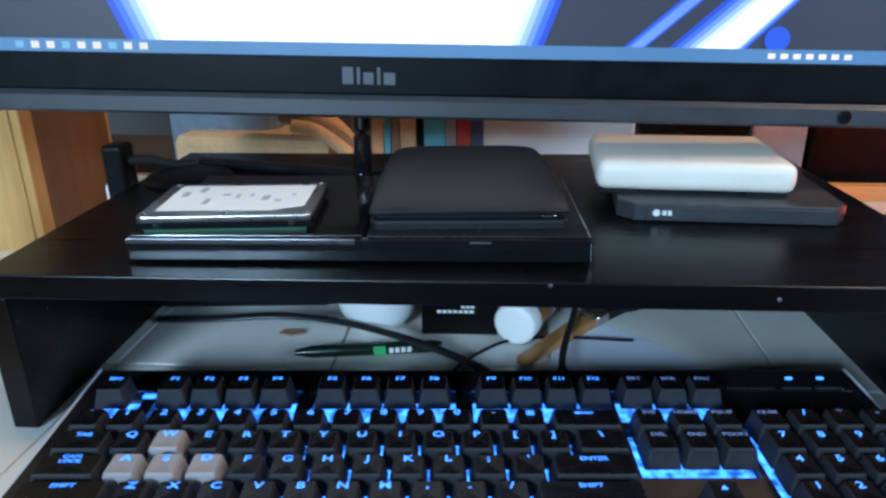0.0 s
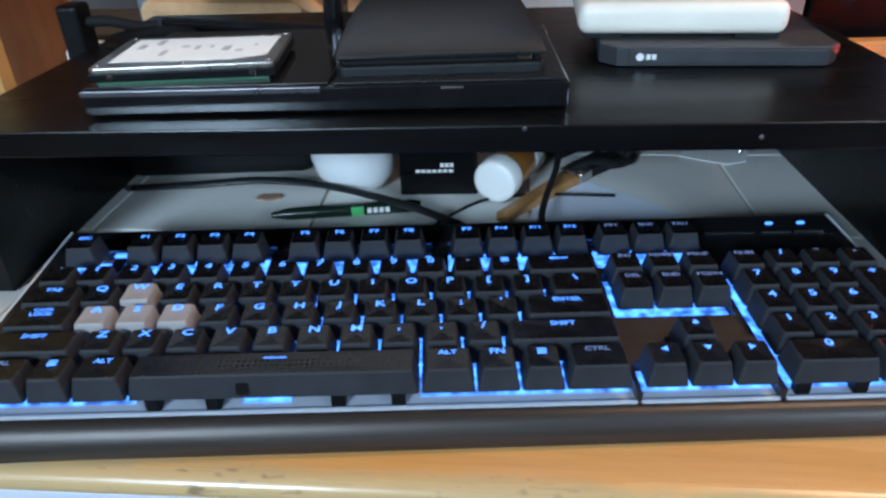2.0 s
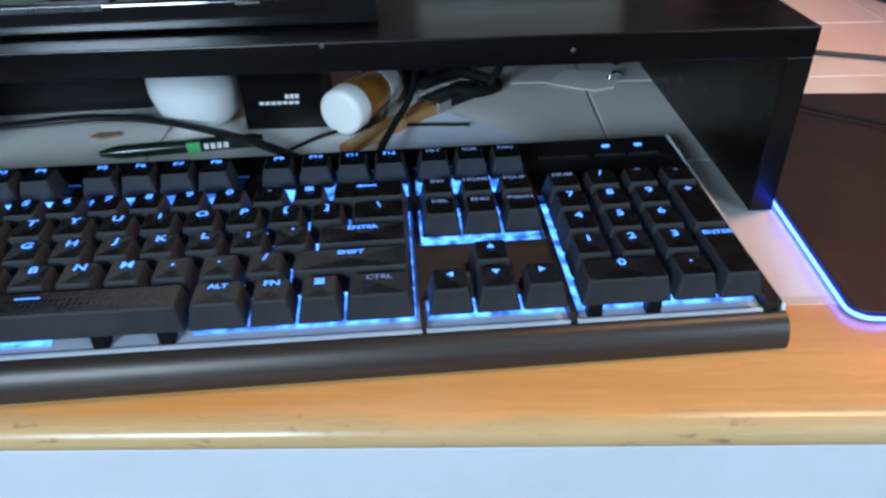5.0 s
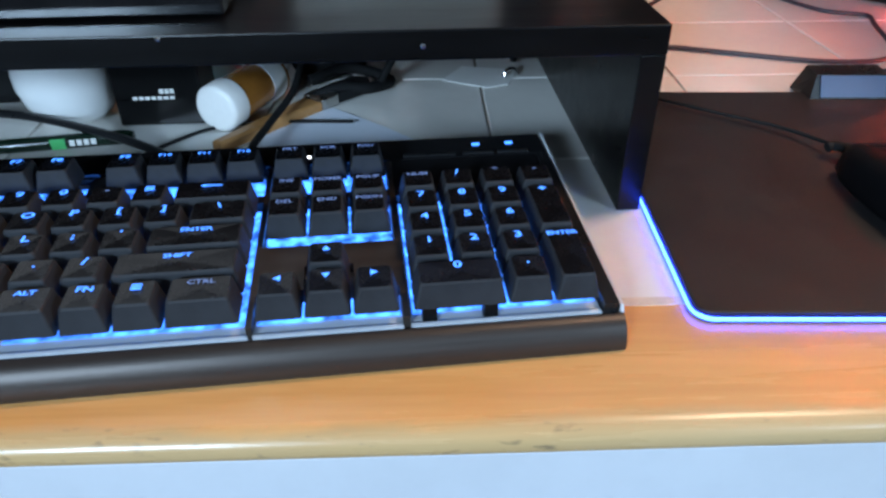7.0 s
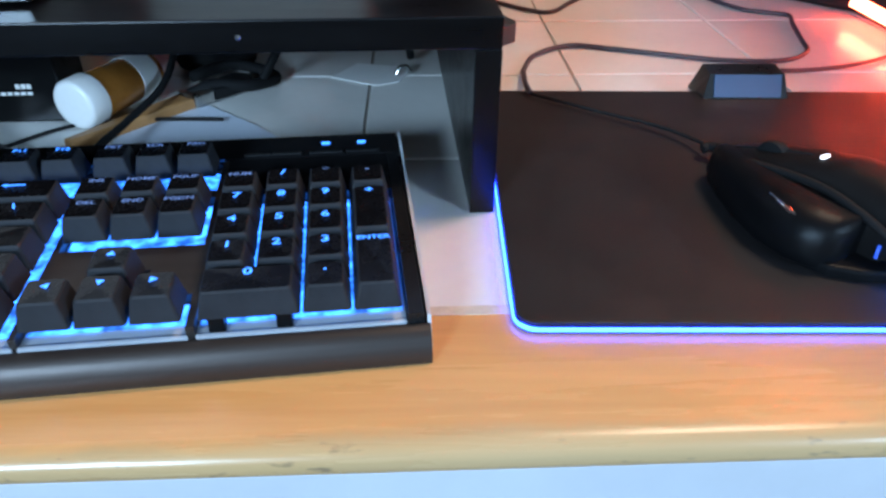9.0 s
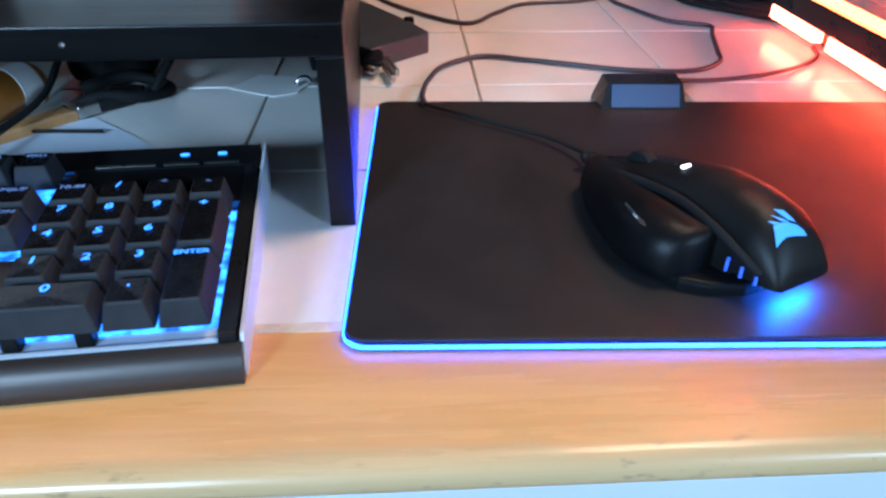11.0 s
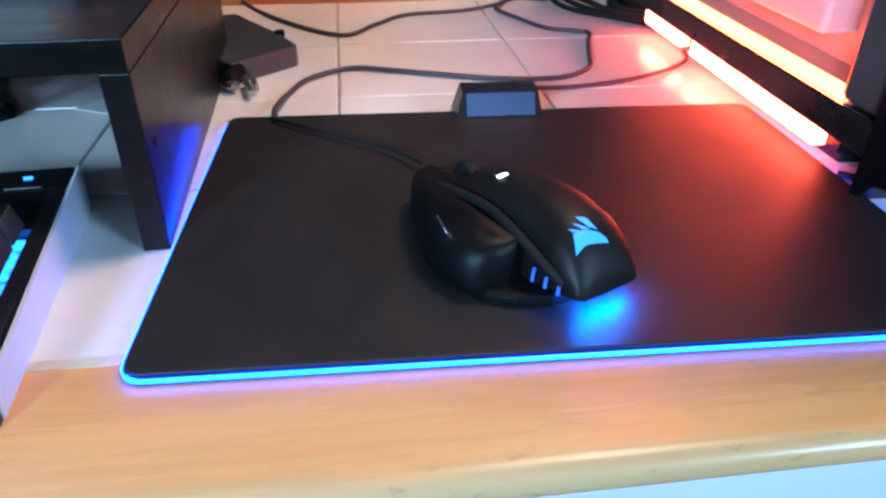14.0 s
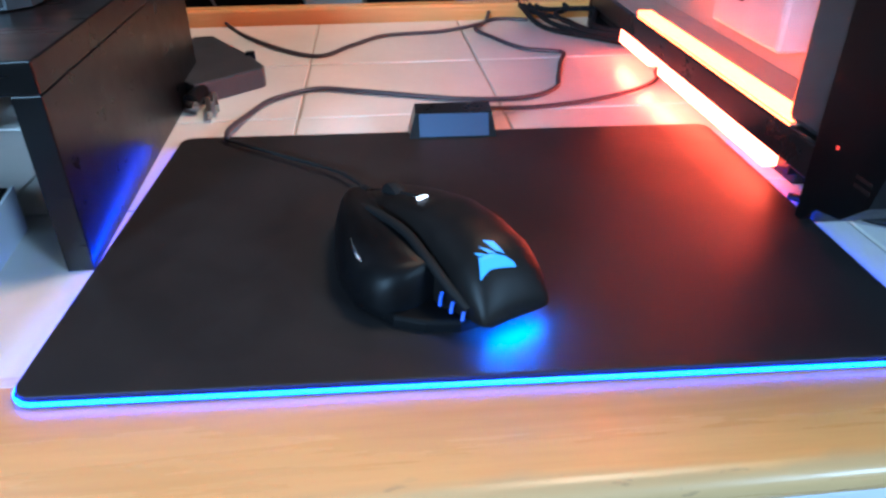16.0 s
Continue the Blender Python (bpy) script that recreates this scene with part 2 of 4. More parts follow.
def slab(outline, z0, z1, bev=0.0, seg=2):
    """The outline (x, y), raised from z0 to z1."""
    b = bmesh.new()
    lo = [b.verts.new((x, y, z0)) for x, y in outline]
    hi = [b.verts.new((x, y, z1)) for x, y in outline]
    n = len(outline)
    for i in range(n):
        j = (i + 1) % n
        b.faces.new((lo[i], lo[j], hi[j], hi[i]))
    b.faces.new(list(reversed(lo)))
    top = b.faces.new(hi)
    bmesh.ops.recalc_face_normals(b, faces=list(b.faces))
    if bev:
        bmesh.ops.bevel(b, geom=list(top.edges), offset=bev, segments=seg, profile=0.5, affect="EDGES")
    return b


def round_rect(x0, x1, y0, y1, r, n=6):
    out = []
    for cx, cy, a0 in ((x1 - r, y0 + r, -90), (x1 - r, y1 - r, 0), (x0 + r, y1 - r, 90), (x0 + r, y0 + r, 180)):
        for i in range(n + 1):
            a = radians(a0 + 90 * i / n)
            out.append((cx + r * math.cos(a), cy + r * math.sin(a)))
    return out


def lathe(profile, n=32):
    """The profile (r, z) turned round the z axis."""
    b = bmesh.new()
    rings = [[b.verts.new((r * math.cos(2 * math.pi * i / n), r * math.sin(2 * math.pi * i / n), z)) for i in range(n)] for r, z in profile]
    for p, q in zip(rings, rings[1:]):
        for i in range(n):
            b.faces.new((p[i], p[(i + 1) % n], q[(i + 1) % n], q[i]))
    b.faces.new(list(reversed(rings[0])))
    b.faces.new(rings[-1])
    bmesh.ops.recalc_face_normals(b, faces=list(b.faces))
    return b


def smooth_path(points, steps=8):
    pts = [Vector(p) for p in points]
    pts = [pts[0] * 2 - pts[1]] + pts + [pts[-1] * 2 - pts[-2]]
    out = []
    for a, b, c, d in zip(pts, pts[1:], pts[2:], pts[3:]):
        for i in range(steps):
            t = i / steps
            out.append(0.5 * ((2 * b) + (c - a) * t + (2 * a - 5 * b + 4 * c - d) * t * t + (3 * b - a - 3 * c + d) * t**3))
    out.append(pts[-2])
    return out


def tube(points, r, n=10, steps=8, flat=1.0):
    path = smooth_path(points, steps)
    b = bmesh.new()
    rings = []
    for i, p in enumerate(path):
        d = (path[min(i + 1, len(path) - 1)] - path[max(i - 1, 0)]).normalized()
        side = d.cross(Vector((0, 0, 1)))
        side = side.normalized() if side.length > 1e-4 else Vector((1, 0, 0))
        up = side.cross(d)
        rings.append([b.verts.new(p + r * (math.cos(2 * math.pi * k / n) * side + flat * math.sin(2 * math.pi * k / n) * up)) for k in range(n)])
    for p, q in zip(rings, rings[1:]):
        for k in range(n):
            b.faces.new((p[k], p[(k + 1) % n], q[(k + 1) % n], q[k]))
    b.faces.new(list(reversed(rings[0])))
    b.faces.new(rings[-1])
    bmesh.ops.recalc_face_normals(b, faces=list(b.faces))
    return b


def lettering(text, size, align="CENTER"):
    """The text as a flat mesh in the built-in font, face up."""
    cu = bpy.data.curves.new("letters", "FONT")
    cu.body, cu.size, cu.align_x, cu.align_y, cu.offset = text, size, align, "CENTER", size * 0.022
    cu.resolution_u = 2
    ob = bpy.data.objects.new("letters", cu)
    scene.collection.objects.link(ob)
    me = bpy.data.meshes.new_from_object(ob.evaluated_get(bpy.context.evaluated_depsgraph_get()))
    bpy.data.objects.remove(ob)
    bpy.data.curves.remove(cu)
    return me


def mesh_part(name, me, material, parent, pose_m, label=""):
    me.materials.clear()
    me.materials.append(material)
    ob = new(name, me)
    ob.parent = parent
    ob.matrix_basis = pose_m
    if label:
        ob["label"] = label
    return ob


TOP = 0.75  # the desk's surface

# ---- room ----
def room():
    def wall(name, b, m=WALLPAINT, kind="structure", label="plain painted wall of the room", cat="wall"):
        ob = part(name, b, m)
        tagged(ob, label, cat, kind=kind)
    wall("floor", box(-2.1, 2.6, -2.1, 1.9, -0.1, 0.0), FLOORING, label="dark brown wooden floor of the room", cat="floor")
    wall("ceiling", box(-2.1, 2.6, -2.1, 1.9, 2.4, 2.5), label="plain painted ceiling of the room", cat="ceiling")
    wall("wall_west", box(-2.1, -2.0, -2.0, 1.8, 0, 2.4))
    wall("wall_east", box(2.5, 2.6, -2.0, 1.8, 0, 2.4))
    wall("wall_north", box(-2.1, 2.6, 1.8, 1.9, 0, 2.4))
    b = bmesh.new()
    for x0, x1, z0, z1 in ((-2.1, -1.20, 0, 2.4), (-1.20, -0.52, 0, 1.38), (-1.20, -0.52, 1.95, 2.4), (-0.52, 1.83, 0, 2.4), (1.83, 2.47, 0, 1.50), (1.83, 2.47, 2.06, 2.4), (2.47, 2.6, 0, 2.4)):
        box(x0, x1, -2.1, -2.0, z0, z1, bm=b)
    wall("wall_south", b, label="plain painted wall with two window openings")


room()

# ---- desk ----
DESK = pose(0, 0, TOP, 0, 0, -5.2)
A0, A1 = -0.60, 1.60
NOSE = -0.0100
WOOD_BACK, ROW_LINES = 0.0642, (0.0642, 0.2042, 0.3418, 0.4800, 0.6400)


def desk():
    root = thing("desk", DESK, "tiled desk with white ceramic tiles and a varnished wooden front edge", "desk")
    nose = [(WOOD_BACK - 0.0008, -0.040), (WOOD_BACK - 0.0008, -0.0006), (WOOD_BACK - 0.003, 0.0), (NOSE + 0.0085, 0.0)]
    for k in range(1, 11):
        a = radians(16 * k)
        nose.append((NOSE + 0.0085 - 0.0085 * math.sin(a), -0.0075 + 0.0075 * math.cos(a)))
    nose += [(NOSE + 0.0085, -0.0152), (NOSE + 0.0085, -0.040)]
    b = prism(nose, A0, A1)
    part("front_edge", b, WOOD, root, "rounded varnished wooden edge strip", smooth=True)
    part("top_board", box(A0, A1, WOOD_BACK, 0.645, -0.04, -0.0018), GROUT, root, "dull grout bed between the tiles")
    part("apron", box(A0, A1, NOSE + 0.0050, 0.012, -0.0570, -0.0154, 0.0015), APRON, root, "white laminate front apron")
    part("lower_rail", box(A0, A1, NOSE + 0.006, 0.03, -0.16, -0.0575, 0.001), WALNUT, root, "dark brown rail under the apron")
    part("back_lip", box(A0, A1, 0.646, 0.668, -0.04, 0.016, 0.003), WOOD, root, "orange wooden strip along the back edge")
    for x in (A0 + 0.05, A1 - 0.05):
        part("leg", box(x - 0.03, x + 0.03, 0.05, 0.11, -TOP, -0.04, 0.003), WALNUT, root)
        part("leg", box(x - 0.03, x + 0.03, 0.55, 0.61, -TOP, -0.04, 0.003), WALNUT, root)
    part("joint_filler", box(A0, A1, WOOD_BACK - 0.0035, WOOD_BACK + 0.0022, -0.0018, 0.0003, 0.0001), CAULK, root, "pale joint between wood and tiles")
    for (b0, b1) in zip(ROW_LINES, ROW_LINES[1:]):
        w, d = 0.1500 - 0.0016, b1 - b0 - 0.0016
        t = box(-w / 2, w / 2, -d / 2, d / 2, -0.006, 0.0, 0.0009, 2)
        me = None
        for k in range(-6, 8):
            x = 0.40 + 0.152 * k + 0.076
            if me is None:
                ob = part("tile", t, TILE, root)
                me = ob.data
            else:
                ob = new("tile", me)
                ob.parent = root
            ob.matrix_basis = pose(x + random.uniform(-0.0003, 0.0003), (b0 + b1) / 2, random.uniform(-0.0005, 0.0), random.uniform(-0.08, 0.08), random.uniform(-0.08, 0.08), random.uniform(-0.15, 0.15))
            ob.scale = (1.0123, 1, 1)
    return root


desk()

# ---- riser ----
RISER = pose(-0.0652, 0.1311, TOP, 0, 0, -3.4)
RW, RD = 0.549, 0.30


def riser():
    root = thing("monitor_riser", RISER, "black laminate monitor riser shelf standing over the keyboard", "shelf")
    part("shelf_board", box(0, RW, 0, RD, 0.0855, 0.100, 0.0008), BLACKWOOD, root)
    part("side_panel", box(0, 0.0150, 0.0005, RD, 0.0, 0.0853, 0.0006), BLACKWOOD, root)
    part("side_panel", box(RW - 0.0125, RW, 0.0005, RD, 0.0, 0.0853, 0.0006), BLACKWOOD, root)
    for x in (0.3155, 0.4335):
        part("screw_cap", lathe([(0.0008, -0.0006), (0.0013, 0.0), (0.0006, 0.0006)], 10), STEEL, root, pose_m=pose(x, -0.0002, 0.0985 if x < 0.4 else 0.0925, 90))
    return root


riser()

# ---- keyboard ----
U = 0.01905
KEYBOARD = pose(-0.0004, 0.0, TOP, 0, 0.55, 0)
def key_y(v):
    """The middle of a key row, v key widths from the front."""
    return 0.0029 + 0.935 * v * U


def key_z(y):
    """The height of the keycaps' tops."""
    return 0.0358 + 0.05 * y


LEGENDS = [
    (3.5, [("TAB", 0, 1.5), ("Q", 1.5, 1), ("W", 2.5, 1), ("E", 3.5, 1), ("R", 4.5, 1), ("T", 5.5, 1), ("Y", 6.5, 1), ("U", 7.5, 1), ("I", 8.5, 1), ("O", 9.5, 1), ("P", 10.5, 1), ("[", 11.5, 1), ("]", 12.5, 1), ("\\", 13.5, 1.5)]),
    (2.5, [("CAPS\nLOCK", 0, 1.75), ("A", 1.75, 1), ("S", 2.75, 1), ("D", 3.75, 1), ("F", 4.75, 1), ("G", 5.75, 1), ("H", 6.75, 1), ("J", 7.75, 1), ("K", 8.75, 1), ("L", 9.75, 1), (";", 10.75, 1), ("'", 11.75, 1), ("ENTER", 12.75, 2.25)]),
    (1.5, [("SHIFT", 0, 2.25), ("Z", 2.25, 1), ("X", 3.25, 1), ("C", 4.25, 1), ("V", 5.25, 1), ("B", 6.25, 1), ("N", 7.25, 1), ("M", 8.25, 1), (",", 9.25, 1), (".", 10.25, 1), ("/", 11.25, 1), ("SHIFT", 12.25, 2.75)]),
    (0.5, [("CTRL", 0, 1.5), ("#", 1.5, 1), ("ALT", 2.5, 1.25), ("_", 3.75, 6.5), ("ALT", 10.25, 1.25), ("FN", 11.5, 1), ("=", 12.5, 1), ("CTRL", 13.5, 1.5)]),
    (4.5, [("`", 0, 1)] + [(c, i + 1, 1) for i, c in enumerate("1234567890-=")] + [("<", 13, 2)]),
    (6.22, [("ESC", 0, 1)] + [(f"F{i + 1}", 1.75 + i, 1) for i in range(4)] + [(f"F{i + 5}", 6.37 + i, 1) for i in range(4)] + [(f"F{i + 9}", 11.05 + i, 1) for i in range(4)]),
    (6.22, [("PRT", 15.25, 1), ("SCR", 16.25, 1), ("PAU", 17.25, 1)]),
    (4.5, [("INS", 15.25, 1), ("HOME", 16.25, 1), ("PGUP", 17.25, 1), ("NUM", 18.5, 1), ("/", 19.5, 1), ("*", 20.5, 1), ("-", 21.5, 1)]),
    (3.5, [("DEL", 15.25, 1), ("END", 16.25, 1), ("PGDN", 17.25, 1), ("7", 18.5, 1), ("8", 19.5, 1), ("9", 20.5, 1)]),
    (2.5, [("4", 18.5, 1), ("5", 19.5, 1), ("6", 20.5, 1)]),
    (1.5, [("^", 16.25, 1), ("1", 18.5, 1), ("2", 19.5, 1), ("3", 20.5, 1)]),
    (0.5, [("<|", 15.25, 1), ("v|", 16.25, 1), (">|", 17.25, 1), ("0", 18.5, 2), (".", 20.5, 1)]),
]
TALL = [("+", 21.5, 2.5), ("ENTER", 21.5, 0.5)]  # two rows high


def keycap(w, d, h, lip=0.0):
    """A sculpted cap, w by d at its foot, with a dished top set towards its back."""
    b = bmesh.new()
    rings = []
    levels = ((0.0, 0.0, 0.0, 0.0), (0.55, 0.0013, 0.0010, 0.0007), (0.93, 0.0022, 0.0019, 0.0010), (1.0, 0.0028, 0.0026, 0.0016))
    for z, sx, front, back in levels:
        r = 0.0011
        rings.append([b.verts.new((x, y, z * h)) for x, y in round_rect(-w / 2 + sx, w / 2 - sx, -d / 2 + front, d / 2 - back, r, 2)])
    n = len(rings[0])
    for p, q in zip(rings, rings[1:]):
        for i in range(n):
            b.faces.new((p[i], p[(i + 1) % n], q[(i + 1) % n], q[i]))
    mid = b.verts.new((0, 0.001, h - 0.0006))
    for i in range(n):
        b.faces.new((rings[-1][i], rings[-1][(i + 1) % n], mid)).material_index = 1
    b.faces.new(list(reversed(rings[0])))
    return b


def keyboard():
    root = thing("keyboard", KEYBOARD, "black mechanical gaming keyboard with blue backlit keys and four grey keycaps", "keyboard")
    x0, x1 = -0.0150, 0.4378
    side = [(-0.0050, 0.0015), (-0.0060, 0.008), (-0.0045, 0.0135), (0.0000, 0.0150), (0.0016, 0.0150), (0.0016, 0.0118), (0.1250, 0.0172), (0.1250, 0.0262), (0.1462, 0.0272), (0.1490, 0.0250), (0.1490, 0.004), (0.146, 0.0015)]
    part("body", prism(side, x0, x1), BRUSHED, root, "brushed dark metal case")
    front = [(-0.0062, 0.0010), (-0.0076, 0.0060), (-0.0074, 0.0090), (-0.0066, 0.0115), (-0.0052, 0.0145), (-0.0030, 0.0166), (-0.0006, 0.0176), (0.0012, 0.0174), (0.0015, 0.0010)]
    part("front_bar", prism(front, x0 - 0.0006, x1 + 0.0006), BRUSHED, root, "rounded brushed metal front bar", smooth=True)
    part("base", box(x0 + 0.001, x1 - 0.001, -0.0058, 0.1485, -0.0030, 0.0016, 0.001), RUBBER, root)
    for sx in (x0 - 0.0012, x1 - 0.0002):
        part("end_plate", prism([(-0.0025, 0.001), (-0.0030, 0.008), (0.0030, 0.0200), (0.1490, 0.0292), (0.1496, 0.002)], sx, sx + 0.0014), APRON, root, "silver grey side plate")
    for a, c in ((x0 + 0.0014, -0.0012), (0.4302, x1 - 0.0014)):
        b = prism([(0.0015, 0.015), (0.0015, 0.0222), (0.126, 0.0282), (0.126, 0.018)], a, c)
        part("rim", b, SATIN, root)
    part("rear_panel", prism([(0.1262, 0.020), (0.1262, 0.0283), (0.1475, 0.0292), (0.1475, 0.020)], x0 + 0.0014, x1 - 0.0014), GLOSS, root, "glossy black rear panel")
    # switch plate with the lit diffusers of the key fields
    def field(ua, ub, va, vb, name="backlight"):
        b = bmesh.new()
        vs = [b.verts.new((u * U, v * U, 0.0180 + 0.045 * v * U)) for u, v in ((ua, va), (ub, va), (ub, vb), (ua, vb))]
        b.faces.new(vs)
        part(name, b, LED_KEY, root, "blue backlight under the keys")
    def plate(ua, ub, va, vb):
        b = prism([(va * U, 0.0120 + 0.045 * va * U), (va * U, 0.0174 + 0.045 * va * U), (vb * U, 0.0174 + 0.045 * vb * U), (vb * U, 0.0120 + 0.045 * vb * U)], ua * U, ub * U)
        part("switch_plate", b, PLATE, root, "white switch plate")
    for ua, ub in ((-0.06, 15.1), (15.2, 18.3), (18.45, 22.55)):
        plate(ua, ub, 0.12, 6.55)
        lip = prism([(0.0018, 0.0138), (0.0018, 0.0180), (0.0030, 0.0184), (0.0052, 0.0176), (0.0052, 0.0138)], ua * U, ub * U)
        part("plate_edge", lip, PLATE, root, "white folded edge of the switch plate")
    for u in (4.25, 5.6, 8.4, 9.75, 18.85, 20.15):
        part("stabiliser", box(u * U - 0.0030, u * U + 0.0030, 0.0040, 0.0100, 0.0170, 0.0268, 0.0006), BLACK, root, "small black stabiliser under a wide key")
    field(0, 3.75, 0.46, 1.1)
    field(6.2, 7.3, 0.40, 0.6)
    field(10.25, 15, 0.46, 1.1)
    field(0, 15, 1.1, 4.72)
    field(0, 15, 5.2, 6.3)
    field(15.25, 18.25, 2.95, 4.72)
    field(15.25, 18.25, 5.2, 6.3)
    field(15.25, 18.25, 0.46, 1.08)
    field(18.5, 22.5, 0.46, 4.72)
    # dark bridges between the key fields
    def bridge(ua, ub, va, vb, m=BRUSHED):
        b = prism([(va * U, 0.0165 + 0.045 * va * U), (va * U, 0.0222 + 0.045 * va * U), (vb * U, 0.0222 + 0.045 * vb * U), (vb * U, 0.0165 + 0.045 * vb * U)], ua * U, ub * U)
        part("bridge", b, m, root, "dark metal bridge between the key fields")
    bridge(15.08, 15.2, 0.14, 6.55)
    bridge(18.28, 18.44, 0.14, 6.55)
    bridge(15.2, 16.2, 1.15, 2.85)
    bridge(17.3, 18.28, 1.15, 2.85)
    bridge(16.2, 17.3, 2.05, 2.85)
    bridge(-0.05, 15.08, 4.80, 5.12, SATIN)
    bridge(15.2, 18.28, 4.80, 5.12, SATIN)
    bridge(18.44, 22.6, 4.80, 6.62, GLOSS)
    for u in (1.18, 5.8, 10.5):
        bridge(u, u + (0.36 if u < 2 else 0.5), 5.12, 6.4, SATIN)
    caps, letters = {}, {}
    def cap(text, u, v, w, rows=1, grey=False):
        y = key_y(v + (rows - 1) / 2)
        h = 0.0112
        kind = (w, rows, round(h, 4), grey)
        if kind not in caps:
            me = bpy.data.meshes.new("key")
            b = keycap(w * U - 0.0009, rows * U * 0.935 - 0.0006, h)
            b.normal_update()
            b.to_mesh(me)
            b.free()
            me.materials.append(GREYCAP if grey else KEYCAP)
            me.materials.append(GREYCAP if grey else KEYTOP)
            caps[kind] = me
        ob = new("key", caps[kind])
        ob.parent = root
        ob.matrix_basis = pose((u + w / 2) * U, y, key_z(key_y(v)) - (0.0106 if grey else 0.0112), 2.4)
        if grey:
            ob["label"] = "light grey textured keycap"
        return ob, h
    def legend(ob, text, h, rows, w, u):
        top = rows * U * 0.935 / 2 - 0.0022
        if text in ("^", "<|", "v|", ">|"):
            b = bmesh.new()
            turn = {"^": 0, "<|": 90, "v|": 180, ">|": -90}[text]
            b.faces.new([b.verts.new((0.0017 * x, 0.0015 * y, 0)) for x, y in ((-1, -1), (1, -1), (0, 1))])
            part("legend", b, LED_LEGEND, ob, "lit arrow", pose_m=pose(0, top - 0.0035, h + 0.0001, 0, 0, turn))
            return
        if text in ("_", "#", "=", "<"):
            b = bmesh.new()
            if text == "_":
                box(-0.005, 0.005, -0.0003, 0.0003, 0, 0.0001, bm=b)
            elif text == "<":
                box(-0.004, 0.004, -0.0004, 0.0004, 0, 0.0001, bm=b)
                b.faces.new([b.verts.new(p) for p in ((-0.006, 0, 0.0001), (-0.0035, -0.0013, 0.0001), (-0.0035, 0.0013, 0.0001))])
            else:
                for i in range(3):
                    box(-0.002, 0.002, -0.0016 + 0.0013 * i, -0.0008 + 0.0013 * i, 0, 0.0001, bm=b)
            part("legend", b, LED_LEGEND, ob, "lit symbol", pose_m=pose(0, top - 0.003, h + 0.0001))
            return
        size = 0.0058 if len(text) == 1 else (0.0032 if "\n" in text else (0.0044 if len(text) < 3 else 0.0036))
        if text not in letters:
            letters[text] = lettering(text, size)
        dim = text in ("PRT", "SCR", "PAU", "INS", "HOME", "PGUP", "DEL", "END", "PGDN", "NUM", "CTRL", "`", "-", "*")
        me = letters[text]
        me.materials.clear()
        me.materials.append(LED_DIM if dim else LED_LEGEND)
        lo = new("legend", me)
        lo.parent = ob
        lo.matrix_basis = Matrix.Translation((0, top - 0.0023, h + 0.0001)) @ Matrix.Diagonal((1.25, 1.0, 1, 1))
        lo["label"] = "lit blue lettering"
    for v, keys in LEGENDS:
        for text, u, w in keys:
            grey = w == 1 and text in ("W", "A", "S", "D")
            ob, h = cap(text, u, v, w, 1, grey)
            legend(ob, text, h, 1, w, u)
            if text == "_":
                b = bmesh.new()
                for i in range(46):
                    for j in range(3):
                        box(-0.056 + i * 0.00248, -0.0548 + i * 0.00248, -0.0030 + j * 0.0026, -0.0016 + j * 0.0026, 0, 0.00012, bm=b)
                part("grip_texture", b, KEYTOP, ob, "raised grip texture", pose_m=pose(0, 0, h - 0.00015))
                b = slab(round_rect(-0.0028, 0.0028, -0.0030, 0.0030, 0.0014, 3), 0, 0.0004)
                part("emblem", b, GLOSS, ob, "dark moulded emblem", pose_m=pose(-0.0125, -0.0078, h * 0.42, 72))
    for text, u, v in TALL:
        ob, h = cap(text, u, v, 1, 2)
        legend(ob, text, h, 2, 1, u)
    # rear panel details
    for u in (20.95, 21.93):
        part("indicator_light", slab(round_rect(-0.0022, 0.0022, -0.0011, 0.0011, 0.0010, 4), 0, 0.0006), LED_LEGEND, root, "round blue indicator light", pose_m=pose(u * U, 0.1385, 0.0289))
    for a, c in ((15.4, 16.9), (18.8, 20.3), (20.5, 21.4), (21.5, 22.4)):
        part("panel_button", box(a * U, c * U, 0.1275, 0.1300, 0.0283, 0.0293, 0.0004), SATIN, root, "slim rear panel button")
    # a specular glint on the panel, imitated by a small glowing patch
    part("panel_glint", slab(round_rect(-0.0012, 0.0012, -0.0010, 0.0010, 0.0008, 3), 0, 0.0005), GLOW_WHITE, root, "small white glint on the rear panel, put in as a glowing patch", pose_m=pose(16.15 * U, 0.1328, 0.0287))
    part("profile_light", slab(round_rect(-0.0042, 0.0042, -0.0022, 0.0022, 0.001, 3), 0, 0.0006), LED_LEGEND, root, "lit blue profile symbol", pose_m=pose(1.32 * U, 0.1215, 0.0274))
    cable = [(0.2690, 0.1485, 0.014), (0.2715, 0.180, 0.0145), (0.2790, 0.211, 0.015), (0.2935, 0.256, 0.022), (0.3000, 0.300, 0.045), (0.290, 0.36, 0.03)]
    part("cable", tube(cable, 0.0024), RUBBER, root, "thick black keyboard cable", smooth=True)
    part("strain_relief", tube([(0.2690, 0.146, 0.014), (0.2692, 0.158, 0.014), (0.2705, 0.170, 0.0142)], 0.0042), RUBBER, root, smooth=True)
    for x in (0.02, 0.41):
        part("rubber_foot", box(x - 0.012, x + 0.012, 0.0, 0.008, -0.0052 if x < 0.1 else -0.0032, -0.002), RUBBER, root)
        part("rubber_foot", box(x - 0.012, x + 0.012, 0.130, 0.140, -0.0052 if x < 0.1 else -0.0032, -0.002), RUBBER, root)
    return root


keyboard()

